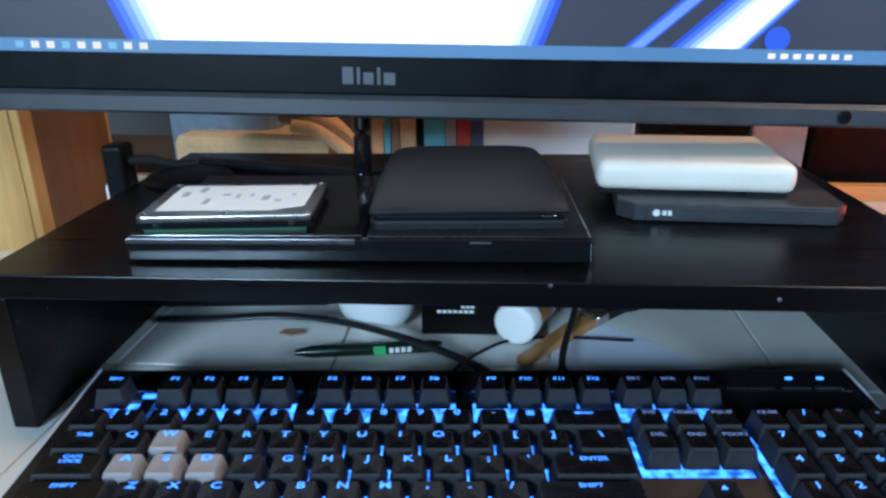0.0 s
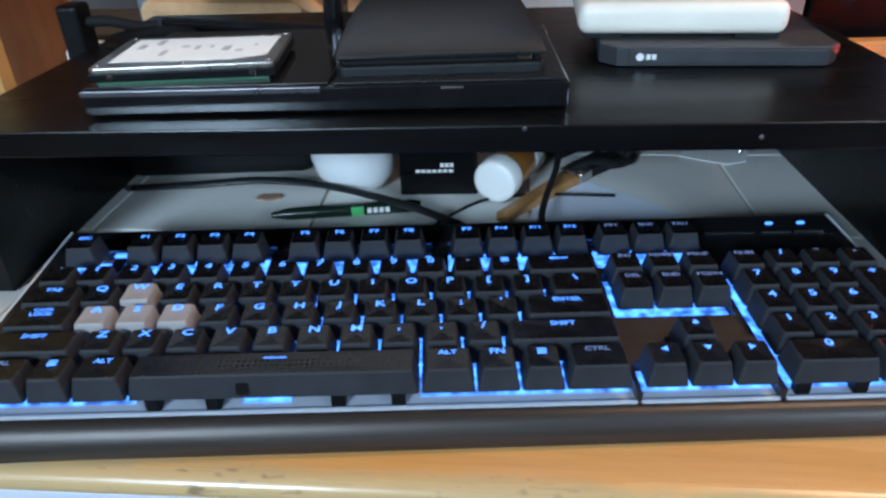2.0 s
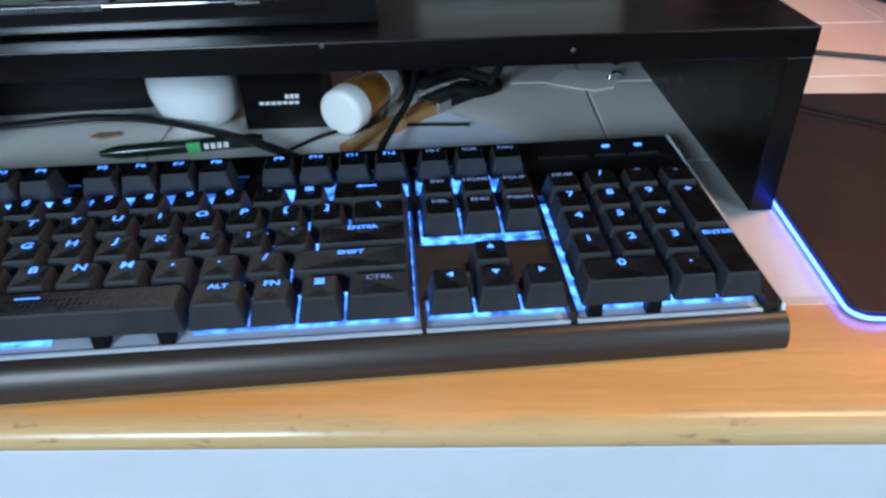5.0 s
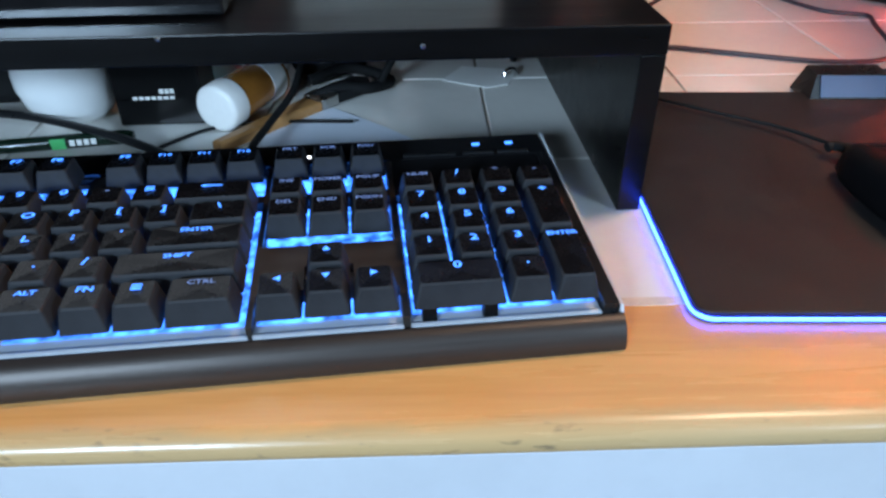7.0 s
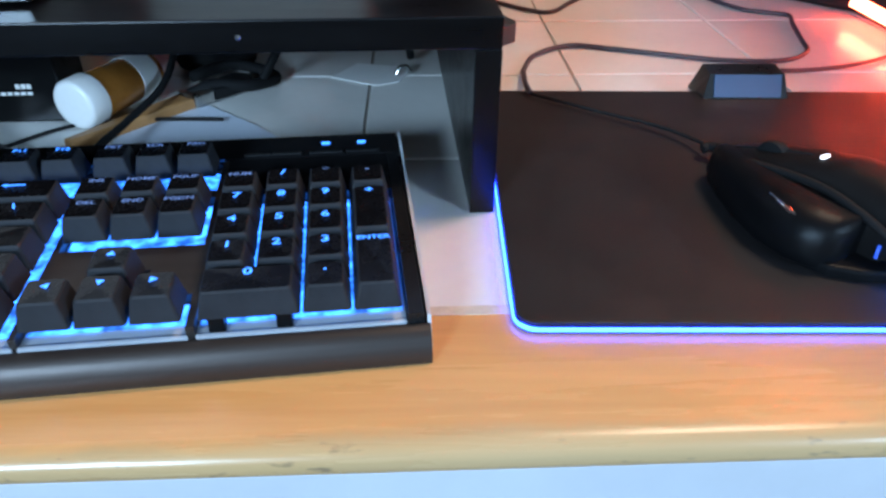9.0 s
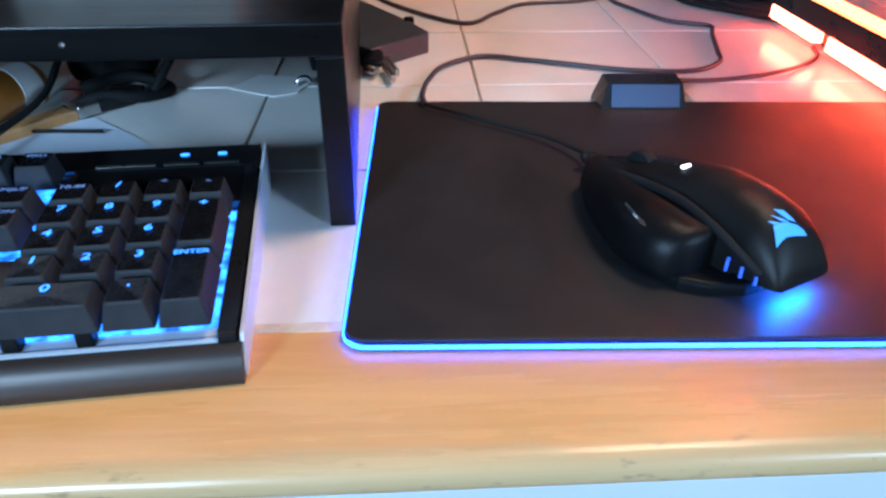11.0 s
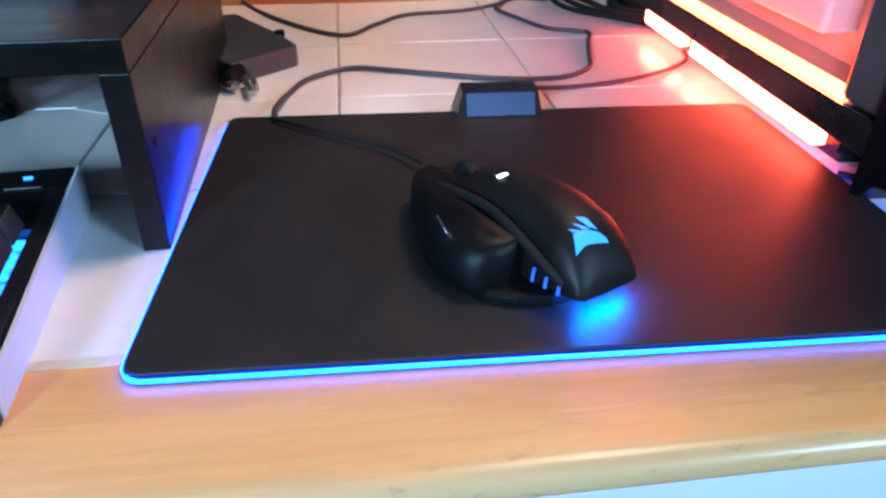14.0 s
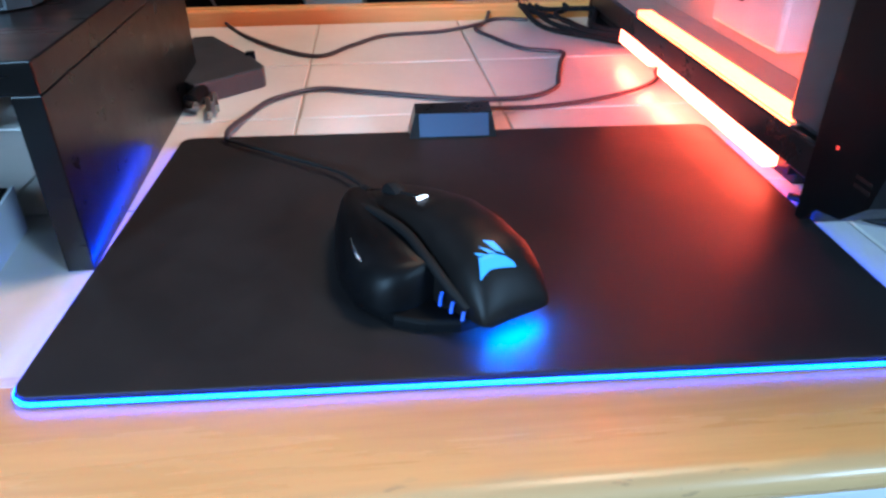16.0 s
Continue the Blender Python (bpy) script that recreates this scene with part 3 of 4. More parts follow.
# ---- mouse pad ----
PAD = pose(0.4727, 0.0050, TOP, 0, 0, -7.25)
PW, PH = 0.3580, 0.2515


def mouse_pad():
    root = thing("mouse_pad", PAD, "large hard black mouse pad with a glowing blue edge", "mouse pad")
    part("base", slab(round_rect(0.0005, PW - 0.0005, 0.0005, PH, 0.009), 0.0002, 0.0026), RUBBER, root)
    part("surface", slab(round_rect(0.0014, PW - 0.0014, 0.0016, PH - 0.001, 0.008), 0.0026, 0.0050, 0.0006), CLOTH, root, "matte black tracking surface")
    # light guide round three sides
    pts = round_rect(0.0, PW, 0.0, PH - 0.004, 0.0095, 8)
    b = bmesh.new()
    n = 9
    loop = pts[3 * n :] + pts[:n]
    loop = [(0.0, PH - 0.006)] + loop[0:] + [(PW, PH - 0.006)]
    c = Vector((PW / 2, PH / 2))
    lo, hi, ins = [], [], []
    for x, y in loop:
        k = Vector((0.0012 if x < c.x else -0.0012, 0.0012 if y < 0.004 else 0.0))
        if 0.012 < x < PW - 0.012:
            k.x = 0
        lo.append(b.verts.new((x, y, 0.0013)))
        hi.append(b.verts.new((x, y, 0.0027)))
        ins.append(b.verts.new((x + 0.7 * k.x, y + 0.7 * k.y, 0.0029)))
    for i in range(len(loop) - 1):
        b.faces.new((lo[i], lo[i + 1], hi[i + 1], hi[i]))
        b.faces.new((hi[i], hi[i + 1], ins[i + 1], ins[i]))
    part("light_edge", b, LED_PAD, root, "glowing cyan blue light edge")
    shape = prism([(PH - 0.0145, 0.005), (PH - 0.0065, 0.0195), (PH + 0.011, 0.0205), (PH + 0.018, 0.001), (PH + 0.001, 0.001), (PH + 0.001, 0.005)], 0.1510, 0.2090)
    for vert in shape.verts:
        if vert.co.z > 0.015:
            vert.co.x += 0.0045 if vert.co.x < 0.17 else -0.0025
    ctl = part("control_box", shape, SATIN, root, "sloped black control box")
    part("button_face", prism([(PH - 0.0150, 0.0062), (PH - 0.0076, 0.0194), (PH - 0.0070, 0.0190), (PH - 0.0140, 0.0062)], 0.1580, 0.2040), mat("blue_grey_gloss", (0.05, 0.085, 0.16), 0.32, var=0.03, scale=40), ctl, "blue grey sloped button face")
    return root


mouse_pad()

# ---- computer mouse ----
MOUSE = pose(0.6625, 0.0115, TOP + 0.005, 0, 0, 21)
M_Y = (-0.0045, -0.003, 0.0015, 0.008, 0.016, 0.030, 0.050, 0.072, 0.092, 0.108, 0.118)
M_L = (-0.0155, -0.0170, -0.0185, -0.0200, -0.0208, -0.0215, -0.0195, -0.0195, -0.0205, -0.0205, -0.0175)
M_R = (0.0150, 0.0162, 0.0180, 0.0200, 0.0215, 0.0228, 0.0230, 0.0225, 0.0225, 0.0220, 0.0195)
M_H = (0.0135, 0.0175, 0.0250, 0.0310, 0.0345, 0.0368, 0.0360, 0.0305, 0.0245, 0.0185, 0.0140)


def mouse_top(x, y):
    """The height of the mouse's back over a point of its foot."""
    l, r, h = (float(np.interp(y, M_Y, v)) for v in (M_L, M_R, M_H))
    k = min(1.0, abs((x - (l + r) / 2) / ((r - l) / 2)))
    return 0.006 + (h - 0.006) * (1 - k**2.6) ** (1 / 2.2) + 0.0


def computer_mouse():
    root = thing("computer_mouse", MOUSE, "black gaming mouse with a glowing blue emblem on a pad", "computer mouse")
    b = bmesh.new()
    rings, n = [], 22
    ys = [-0.0045, -0.0038, -0.003, -0.0015, 0.0005, 0.003] + [0.006 + 0.112 * i / 25 for i in range(26)]
    for y in ys:
        l, r, h = (float(np.interp(y, M_Y, v)) for v in (M_L, M_R, M_H))
        ring = []
        base = 0.0045 if y > 0.018 else 0.0085
        for i in range(n + 1):
            a = math.pi * i / n
            x = (l + r) / 2 - (r - l) / 2 * math.copysign(abs(math.cos(a)) ** 0.8, math.cos(a))
            ring.append(b.verts.new((x, y, base + (h - base) * math.sin(a) ** 0.72)))
        low = 0.0012 if y > 0.018 else 0.0075
        ring.append(b.verts.new((r - 0.002, y, low)))
        ring.append(b.verts.new((l + 0.002, y, low)))
        rings.append(ring)
    m = len(rings[0])
    for p, q in zip(rings, rings[1:]):
        for i in range(m):
            b.faces.new((p[i], p[(i + 1) % m], q[(i + 1) % m], q[i]))
    b.faces.new(list(reversed(rings[0])))
    b.faces.new(rings[-1])
    bmesh.ops.recalc_face_normals(b, faces=list(b.faces))
    shell = part("shell", b, SOFT, root, "soft-touch black shell", smooth=True)
    # thumb side, flared out to the left
    b = bmesh.new()
    foot = [(0.0, 0.0070), (-0.012, 0.0060), (-0.020, 0.0070), (-0.032, 0.0145), (-0.0410, 0.0245), (-0.0440, 0.036), (-0.0420, 0.060), (0.0, 0.060)]
    part("foot", slab(foot, 0.0006, 0.0060, 0.0020, 3), BLACK, root, "low dark foot of the thumb side")
    outline = [(-0.010, 0.0275), (-0.022, 0.0255), (-0.036, 0.0250), (-0.0455, 0.0300), (-0.0500, 0.0420), (-0.0490, 0.058), (-0.0420, 0.078), (-0.0335, 0.096), (-0.0235, 0.112), (-0.0170, 0.1175), (-0.012, 0.1175)]
    levels = ((0.0, 0.0010, 0.90), (0.0, 0.0030, 0.97), (0.2, 0.0080, 1.0), (0.45, 0.0140, 0.98), (0.7, 0.0195, 0.91), (0.9, 0.0228, 0.78), (1.0, 0.0240, 0.55))
    rings = []
    for t, z, k in levels:
        ring = []
        for x, y in outline:
            front = 0.0060 * max(0.0, 1 - ((y - 0.058) / 0.062) ** 2)
            ring.append(b.verts.new((-0.012 + (x + 0.012) * k, 0.058 + (y - 0.058) * (0.80 + 0.20 * k), z * (1.0 if z < 0.004 else 0.84) + front * t)))
        rings.append(ring)
    m = len(outline)
    for p, q in zip(rings, rings[1:]):
        for i in range(m):
            b.faces.new((p[i], p[(i + 1) % m], q[(i + 1) % m], q[i]))
    b.faces.new(list(reversed(rings[0])))
    b.faces.new(rings[-1])
    bmesh.ops.recalc_face_normals(b, faces=list(b.faces))
    part("thumb_rest", b, BLACK, root, "satin black flared thumb side", smooth=True)
    # groove between shell and thumb side
    g = [(-0.0185, 0.004, 0.0130), (-0.0212, 0.014, 0.0190), (-0.0218, 0.028, 0.0240), (-0.0202, 0.048, 0.0262), (-0.0202, 0.068, 0.0250), (-0.0212, 0.090, 0.0215), (-0.0210, 0.108, 0.0165)]
    part("side_seam", tube(g, 0.0021), RUBBER, root, "dark seam along the thumb side", smooth=True)
    for k in range(3):
        y = 0.0030 + 0.0066 * k
        part("side_light", tube([(-0.0225 - 0.0010 * k, y - 0.0006, 0.0100), (-0.0217 - 0.0010 * k, y, 0.0116 + 0.0008 * k), (-0.0209 - 0.0008 * k, y + 0.0006, 0.0130 + 0.0012 * k)], 0.00075, 6), LED_BLUE, root, "short blue light slot", smooth=True)
    part("side_button", tube([(-0.0435, 0.043, 0.0210), (-0.0432, 0.052, 0.0226), (-0.0402, 0.062, 0.0230)], 0.0011, 8), CHROME, root, "thin metal side button", smooth=True)
    # lit emblem of three slanted blades, laid on the shell
    b = bmesh.new()
    sail = (((-0.0102, 0.0098), (-0.0132, 0.0038), (-0.0080, 0.0045), (-0.0025, 0.0034), (0.0028, 0.0024), (0.0027, 0.0040), (0.0005, 0.0062), (-0.0055, 0.0090)),
            ((-0.0048, 0.0152), (-0.0008, 0.0132), (0.0004, 0.0070), (-0.0026, 0.0092)),
            ((-0.0078, 0.0138), (-0.0046, 0.0104), (-0.0026, 0.0080), (-0.0058, 0.0096)),
            ((-0.0106, 0.0126), (-0.0082, 0.0106), (-0.0066, 0.0090), (-0.0096, 0.0102)))
    for blade in sail:
        b.faces.new([b.verts.new((x, y, 0)) for x, y in blade])
    bmesh.ops.triangulate(b, faces=list(b.faces))
    bmesh.ops.subdivide_edges(b, edges=list(b.edges), cuts=2, use_grid_fill=True)
    for vert in b.verts:
        vert.co.z = mouse_emblem(vert.co.x, vert.co.y)
    part("emblem", b, LED_LOGO, shell, "glowing blue three-bladed emblem")
    # buttons, wheel and lights
    part("button_gap", tube([(-0.0035, y, mouse_top(-0.0035, y) - 0.0002) for y in (0.070, 0.085, 0.100, 0.116)], 0.0010, 6), RUBBER, shell, smooth=True)
    wheel = part("scroll_wheel", lathe([(0.006, -0.0035), (0.0088, -0.0030), (0.0095, -0.0010), (0.0095, 0.0010), (0.0088, 0.0030), (0.006, 0.0035)], 24), RUBBER, root, "ribbed rubber scroll wheel", pose_m=pose(-0.0035, 0.090, 0.0200, 0, 90))
    part("indicator_light", slab(round_rect(-0.0028, 0.0028, -0.0011, 0.0011, 0.0010, 4), -0.0006, 0.0003), GLOW_WHITE, root, "small white indicator light", pose_m=pose(-0.0036, 0.0640, mouse_top(-0.0036, 0.0640) + 0.0004, -12))
    part("rear_light", box(-0.0110, 0.0135, -0.0030, 0.0004, 0.0066, 0.0073), LED_TAIL, root, "blue light slot at the rear")
    cable = [(-0.001, 0.117, 0.010), (0.0005, 0.132, 0.0075), (0.0029, 0.1500, 0.0050), (-0.0010, 0.1740, 0.0040), (-0.0175, 0.2097, 0.0034), (-0.0385, 0.2550, 0.0030)]
    part("cable_sleeve", tube(cable[:2] + [(-0.004, 0.134, 0.0062)], 0.0030), RUBBER, root, smooth=True)
    part("cable", tube(cable, 0.0012), RUBBER, root, "black braided cable", smooth=True)
    return root


def mouse_emblem(x, y):
    l, r, h = (float(np.interp(y, M_Y, v)) for v in (M_L, M_R, M_H))
    c = max(-1.0, min(1.0, (x - (l + r) / 2) / ((r - l) / 2)))
    a = math.acos(math.copysign(abs(c) ** 1.25, c))
    return (base := 0.0045 if y > 0.018 else 0.0085) + (h - base) * math.sin(a) ** 0.72 + 0.0006


computer_mouse()


# ---- computer case ----
CASE = pose(0.841, 0.1085, TOP, 0, 0, -7)


def computer_case():
    root = thing("computer_case", CASE, "black computer case with a glass side and red light strips", "computer")
    w, d, h = 0.21, 0.40, 0.44
    part("bottom_rail", box(0.0, w, -0.0335, d, 0.0235, 0.0425, 0.0015), SATIN, root)
    fr = [(-0.034, 0.0), (-0.034, 0.46), (-0.058, 0.46), (-0.080, 0.445), (-0.090, 0.42), (-0.090, 0.06), (-0.084, 0.034), (-0.068, 0.020), (-0.050, 0.016)]
    part("front_panel", prism(fr, -0.002, w), BLACK, root, "rounded black front panel")
    part("front_pillar", box(0.0045, 0.030, -0.0330, 0.0060, 0.0430, h, 0.004), DARKGREY, root, "dark pillar beside the glass")
    part("top_panel", box(0.0, w, -0.0335, d, h, h + 0.02, 0.002), BLACK, root)
    part("rear_panel", box(0.0, w, d, d + 0.012, 0.0, h + 0.02, 0.002), BLACK, root)
    part("far_side_panel", box(w - 0.003, w, -0.004, d, 0.043, h), BLACK, root)
    part("board_tray", box(0.048, 0.051, 0.0, d, 0.0427, h), TRAY, root, "grey inner tray")
    pane = part("glass_panel", box(0.0005, 0.0035, -0.0320, d - 0.002, 0.0428, h - 0.001), GLASS, root, "clear glass side panel")
    pane.visible_shadow = False
    part("inner_light_strip", box(0.005, 0.016, 0.002, 0.265, 0.0428, 0.0465), LED_RED_IN, root, "glowing red light strip inside")
    # added out of view to brighten the case inside; only the lower strip is known
    part("inner_light_strip", box(0.020, 0.030, 0.02, 0.36, h - 0.012, h - 0.004), LED_RED_IN, root, "added unseen red fill light under the top")
    part("inner_floor", box(0.0045, 0.0475, -0.003, d, 0.0400, 0.0427), TRAY, root)
    part("underglow_strip", box(0.0008, 0.0090, 0.012, 0.192, 0.0122, 0.0232), LED_RED, root, "glowing red strip under the rail")
    part("underglow_strip", box(0.0008, 0.0090, 0.214, 0.296, 0.0125, 0.0232), LED_RED, root, "glowing red strip under the rail")
    part("under_tray", box(0.0095, w, 0.0, d, 0.0120, 0.0233), BLACK, root)
    card = part("graphics_card", box(0.024, 0.0475, 0.066, 0.164, 0.061, 0.200, 0.003), SILVER, root, "pale card lit red")
    part("card_bracket", box(0.0215, 0.0238, 0.118, 0.142, 0.082, 0.092, 0.001), SATIN, card)
    for y in (0.03, 0.37):
        part("foot", box(0.02, 0.06, y - 0.02, y + 0.02, 0.0, 0.0122, 0.002), RUBBER, root)
        part("foot", box(0.15, 0.19, y - 0.02, y + 0.02, 0.0, 0.0122, 0.002), RUBBER, root)
    part("power_light", lathe([(0.0010, 0), (0.0010, 0.0006)], 10), LED_RED_DIM, root, "tiny red light", pose_m=pose(-0.0021, -0.052, 0.050, 0, -90))
    for z in (0.030, 0.034):
        part("port", box(-0.0024, 0.001, -0.082, -0.070, z - 0.001 + 0.010, z + 0.001 + 0.010), CHROME, root)
    return root


computer_case()

# ---- monitor ----
MONITOR = pose(0.185, 0.262, TOP + 0.100, -2, 1.15, -3.2)


def monitor():
    root = thing("monitor", MONITOR, "wide black computer monitor showing a blue wallpaper, standing on the riser", "monitor")
    w0, w1, z0, z1 = -0.312, 0.308, 0.060, 0.425
    sz0, sz1 = z0 + 0.041, z1 - 0.012
    sx0, sx1 = w0 + 0.009, w1 - 0.009
    part("back_shell", box(w0, w1, 0.006, 0.040, z0 + 0.004, z1, 0.005), BLACK, root)
    part("bezel_bottom", box(w0, w1, -0.003, 0.0055, z0 + 0.0155, sz0, 0.0012), BLACK, root, "black lower bezel")
    lip = prism([(-0.003, z0 + 0.0153), (-0.0062, z0 + 0.012), (-0.0066, z0 + 0.002), (-0.004, z0), (0.030, z0 + 0.002), (0.030, z0 + 0.0153)], w0, w1)
    part("chin", lip, DARKGREY, root, "grey lower lip")
    part("bezel_top", box(w0, w1, -0.003, 0.0055, sz1, z1, 0.001), GLOSS, root)
    for a, c in ((w0, sx0), (sx1, w1)):
        part("bezel_side", box(a, c, -0.003, 0.0055, sz0, sz1, 0.001), GLOSS, root)
    # the picture on the screen: dark ground, pale swirls, task bar
    def lit(name, color, s):
        return glow(name, color, s, 0.12, 8.0, (0.02, 0.02, 0.02))
    ground, pale, blue, bar = lit("screen_dark", (0.025, 0.030, 0.065), 1.1), lit("screen_pale", (0.75, 0.88, 1.0), 1.5), lit("screen_blue", (0.01, 0.10, 0.95), 1.1), lit("screen_bar", (0.10, 0.32, 0.72), 0.9)
    screen = part("screen", box(sx0, sx1, 0.0, 0.006, sz0, sz1), ground, root, "lit screen with a blue swirl wallpaper")
    def sheet(name, pts, m, y, label):
        b = bmesh.new()
        b.faces.new([b.verts.new((x, y, z)) for x, z in pts])
        part(name, b, m, screen, label)
    def swirl(c0, c1, r0, r1, lean=0.0, n=14):
        left = [(c0 + r0 * math.sin(math.pi * i / n / 2) + lean * i / n, sz0 + 0.004 + (sz1 - sz0 - 0.01) * i / n) for i in range(n + 1)]
        right = [(c1 + r1 * math.sin(math.pi * i / n / 2) + lean * i / n, sz0 + 0.004 + (sz1 - sz0 - 0.01) * i / n) for i in range(n + 1)]
        return left + right[::-1]
    shades = [lit("screen_blue_%d" % k, (0.01 + 0.74 * (k / 5) ** 2, 0.07 + 0.81 * (k / 5) ** 1.4, 0.75 + 0.25 * k / 5), 1.25 + 0.15 * k) for k in range(6)]
    for k, m in enumerate(shades):
        sheet("wallpaper_swirl", swirl(-0.209 + 0.0052 * k, 0.073 - 0.0042 * k, -0.083, 0.07), m, -0.0003 - 0.00015 * k, "blue to white swirl of the wallpaper")
    for k, m in enumerate(shades[:3]):
        sheet("wallpaper_arc", swirl(0.122 + 0.0022 * k, 0.137 - 0.0012 * k, 0.22, 0.22), m, -0.0003 - 0.00015 * k, "thin blue arc of the wallpaper")
    for k, m in enumerate(shades):
        sheet("wallpaper_band", swirl(0.152 + 0.0042 * k, 0.203 - 0.0014 * k, 0.21, 0.19), m, -0.0003 - 0.00015 * k, "blue to white band of the wallpaper")
    dot = [(0.2265 + 0.0082 * math.cos(a * math.pi / 12), sz0 + 0.0150 + 0.0082 * math.sin(a * math.pi / 12)) for a in range(24)]
    sheet("wallpaper_dot", dot, blue, -0.00125, "blue disc")
    sheet("task_bar", [(sx0, sz0), (sx1, sz0), (sx1, sz0 + 0.0088), (sx0, sz0 + 0.0088)], bar, -0.0014, "blue task bar")
    for i in range(9):
        x = -0.290 + i * 0.0110
        sheet("task_icon", [(x, sz0 + 0.0022), (x + 0.0058, sz0 + 0.0022), (x + 0.0058, sz0 + 0.0068), (x, sz0 + 0.0068)], lit("screen_icon", (0.9, 0.9, 0.85), 1.1) if i % 3 else lit("screen_icon_blue", (0.2, 0.6, 0.9), 1.0), -0.0016, "small task bar icon")
    for i in range(7):
        x = 0.222 + i * 0.0082
        sheet("tray_icon", [(x, sz0 + 0.0028), (x + 0.0048, sz0 + 0.0028), (x + 0.0048, sz0 + 0.0062), (x, sz0 + 0.0062)], lit("screen_icon_white", (0.95, 0.95, 1.0), 1.2), -0.0016, "small white tray icon")
    MARK = mat("dull_grey_print", (0.10, 0.105, 0.12), 0.6, var=0.05)
    # maker's mark as plain bars
    for x, w, hh in ((-0.0615, 0.0075, 0.0115), (-0.0515, 0.0022, 0.0115), (-0.0470, 0.0070, 0.0080), (-0.0375, 0.0022, 0.0115), (-0.0330, 0.0080, 0.0080)):
        part("maker_mark", box(x, x + w, -0.0034, -0.0028, z0 + 0.0225, z0 + 0.0225 + hh, 0.0002), MARK, root, "grey maker's mark drawn as bars")
    part("power_button", lathe([(0.0046, 0), (0.0046, 0.0012), (0.0036, 0.0018)], 20), GLOSS, root, "round black power button", pose_m=pose(0.276, -0.0066, z0 + 0.0072, 90))
    part("neck", tube([(-0.058, 0.050, 0.006), (-0.058, 0.052, 0.05), (-0.058, 0.046, 0.12), (-0.058, 0.036, 0.20)], 0.0075), GLOSS, root, "black stand neck", smooth=True)
    part("hub", lathe([(0.002, -0.007), (0.006, -0.005), (0.0075, 0), (0.006, 0.005), (0.002, 0.007)], 20), CHROME, root, "chrome stand joint", smooth=True, pose_m=pose(-0.0585, 0.052, 0.0095))
    for sx in (-0.15, 0.15):
        part("stand_foot", tube([(-0.058, 0.058, 0.0045), (-0.058 + sx * 0.35, 0.075, 0.0045), (-0.058 + sx, 0.10, 0.0040)], 0.0048), GLOSS, root, "black stand foot", smooth=True)
    part("stand_foot", tube([(-0.058, 0.058, 0.0050), (-0.056, 0.030, 0.0045), (-0.052, -0.012, 0.0040)], 0.0048), GLOSS, root, "black stand foot", smooth=True)
    return root


monitor()


# ---- things on the riser ----
RT = TOP + 0.100


def flat_box():
    root = thing("media_box", pose(0.0145, 0.1460, RT, 0, 0, -2.2), "flat glossy black electronic box lying on the riser", "electronics")
    part("body", box(0, 0.262, 0.0, 0.135, 0.0012, 0.0152, 0.0015, 3), GLOSS, root)
    part("lid", box(0.002, 0.134, 0.0015, 0.133, 0.0153, 0.0166, 0.0006), GLOSS, root, "glossy lid plate")
    part("lid", box(0.1365, 0.260, 0.0015, 0.133, 0.0153, 0.0163, 0.0006), SATIN, root, "satin lid plate")
    # highlight of the box's glossy bevel, put in as a paler strip
    part("bevel_highlight", box(0.0, 0.130, -0.0006, 0.0012, 0.0118, 0.0150, 0.0004), mat("bevel_highlight_grey", (0.16, 0.155, 0.17), 0.3, metal=0.8, var=0.1), root, "pale strip standing in for the highlight on the glossy bevel")
    for x in (0.02, 0.24):
        for y in (0.02, 0.115):
            part("foot", box(x - 0.006, x + 0.006, y - 0.006, y + 0.006, 0, 0.0014), RUBBER, root)
    part("slot", box(0.194, 0.206, -0.0007, 0.0006, 0.0128, 0.0138), STEEL, root)


flat_box()


def hard_drive():
    root = thing("hard_drive", pose(0.0195, 0.1500, RT + 0.0167, 0, 0, 1.5), "bare silver hard drive with a white label on a box", "hard drive")
    part("circuit_board", box(0.004, 0.096, 0.001, 0.067, 0.0, 0.0016), GREEN, root, "green circuit board")
    part("frame", box(0.0, 0.100, 0.0, 0.0698, 0.0016, 0.0066, 0.0008), BLACK, root, "black cast frame")
    part("cover", slab(round_rect(0.0002, 0.0998, 0.0002, 0.0696, 0.004), 0.0067, 0.0092, 0.0006), STEEL, root, "steel cover plate")
    label = part("paper_label", slab([(0.008, 0.012), (0.074, 0.0095), (0.093, 0.018), (0.094, 0.062), (0.008, 0.064)], 0.0093, 0.0095), PAPER, root, "white printed label")
    random.seed(5)
    for i in range(9):
        x, y = 0.014 + 0.0085 * i, random.uniform(0.022, 0.050)
        part("printed_bar", box(x, x + random.uniform(0.002, 0.0045), y, y + random.uniform(0.003, 0.012), 0.0095, 0.0097), SILVER, label, "unreadable print drawn as bars")
    for x, y in ((0.004, 0.004), (0.096, 0.004), (0.004, 0.066), (0.096, 0.066), (0.05, 0.0045)):
        part("screw", lathe([(0.0016, 0), (0.0016, 0.0006), (0.001, 0.0010)], 12), CHROME, root, pose_m=pose(x, y, 0.0091))
    for x in (0.012, 0.088):
        part("side_screw", lathe([(0.0018, 0), (0.0018, 0.0006), (0.0012, 0.0009)], 12), CHROME, root, "bright side screw", pose_m=pose(x, 0.0, 0.0040, 90))


hard_drive()


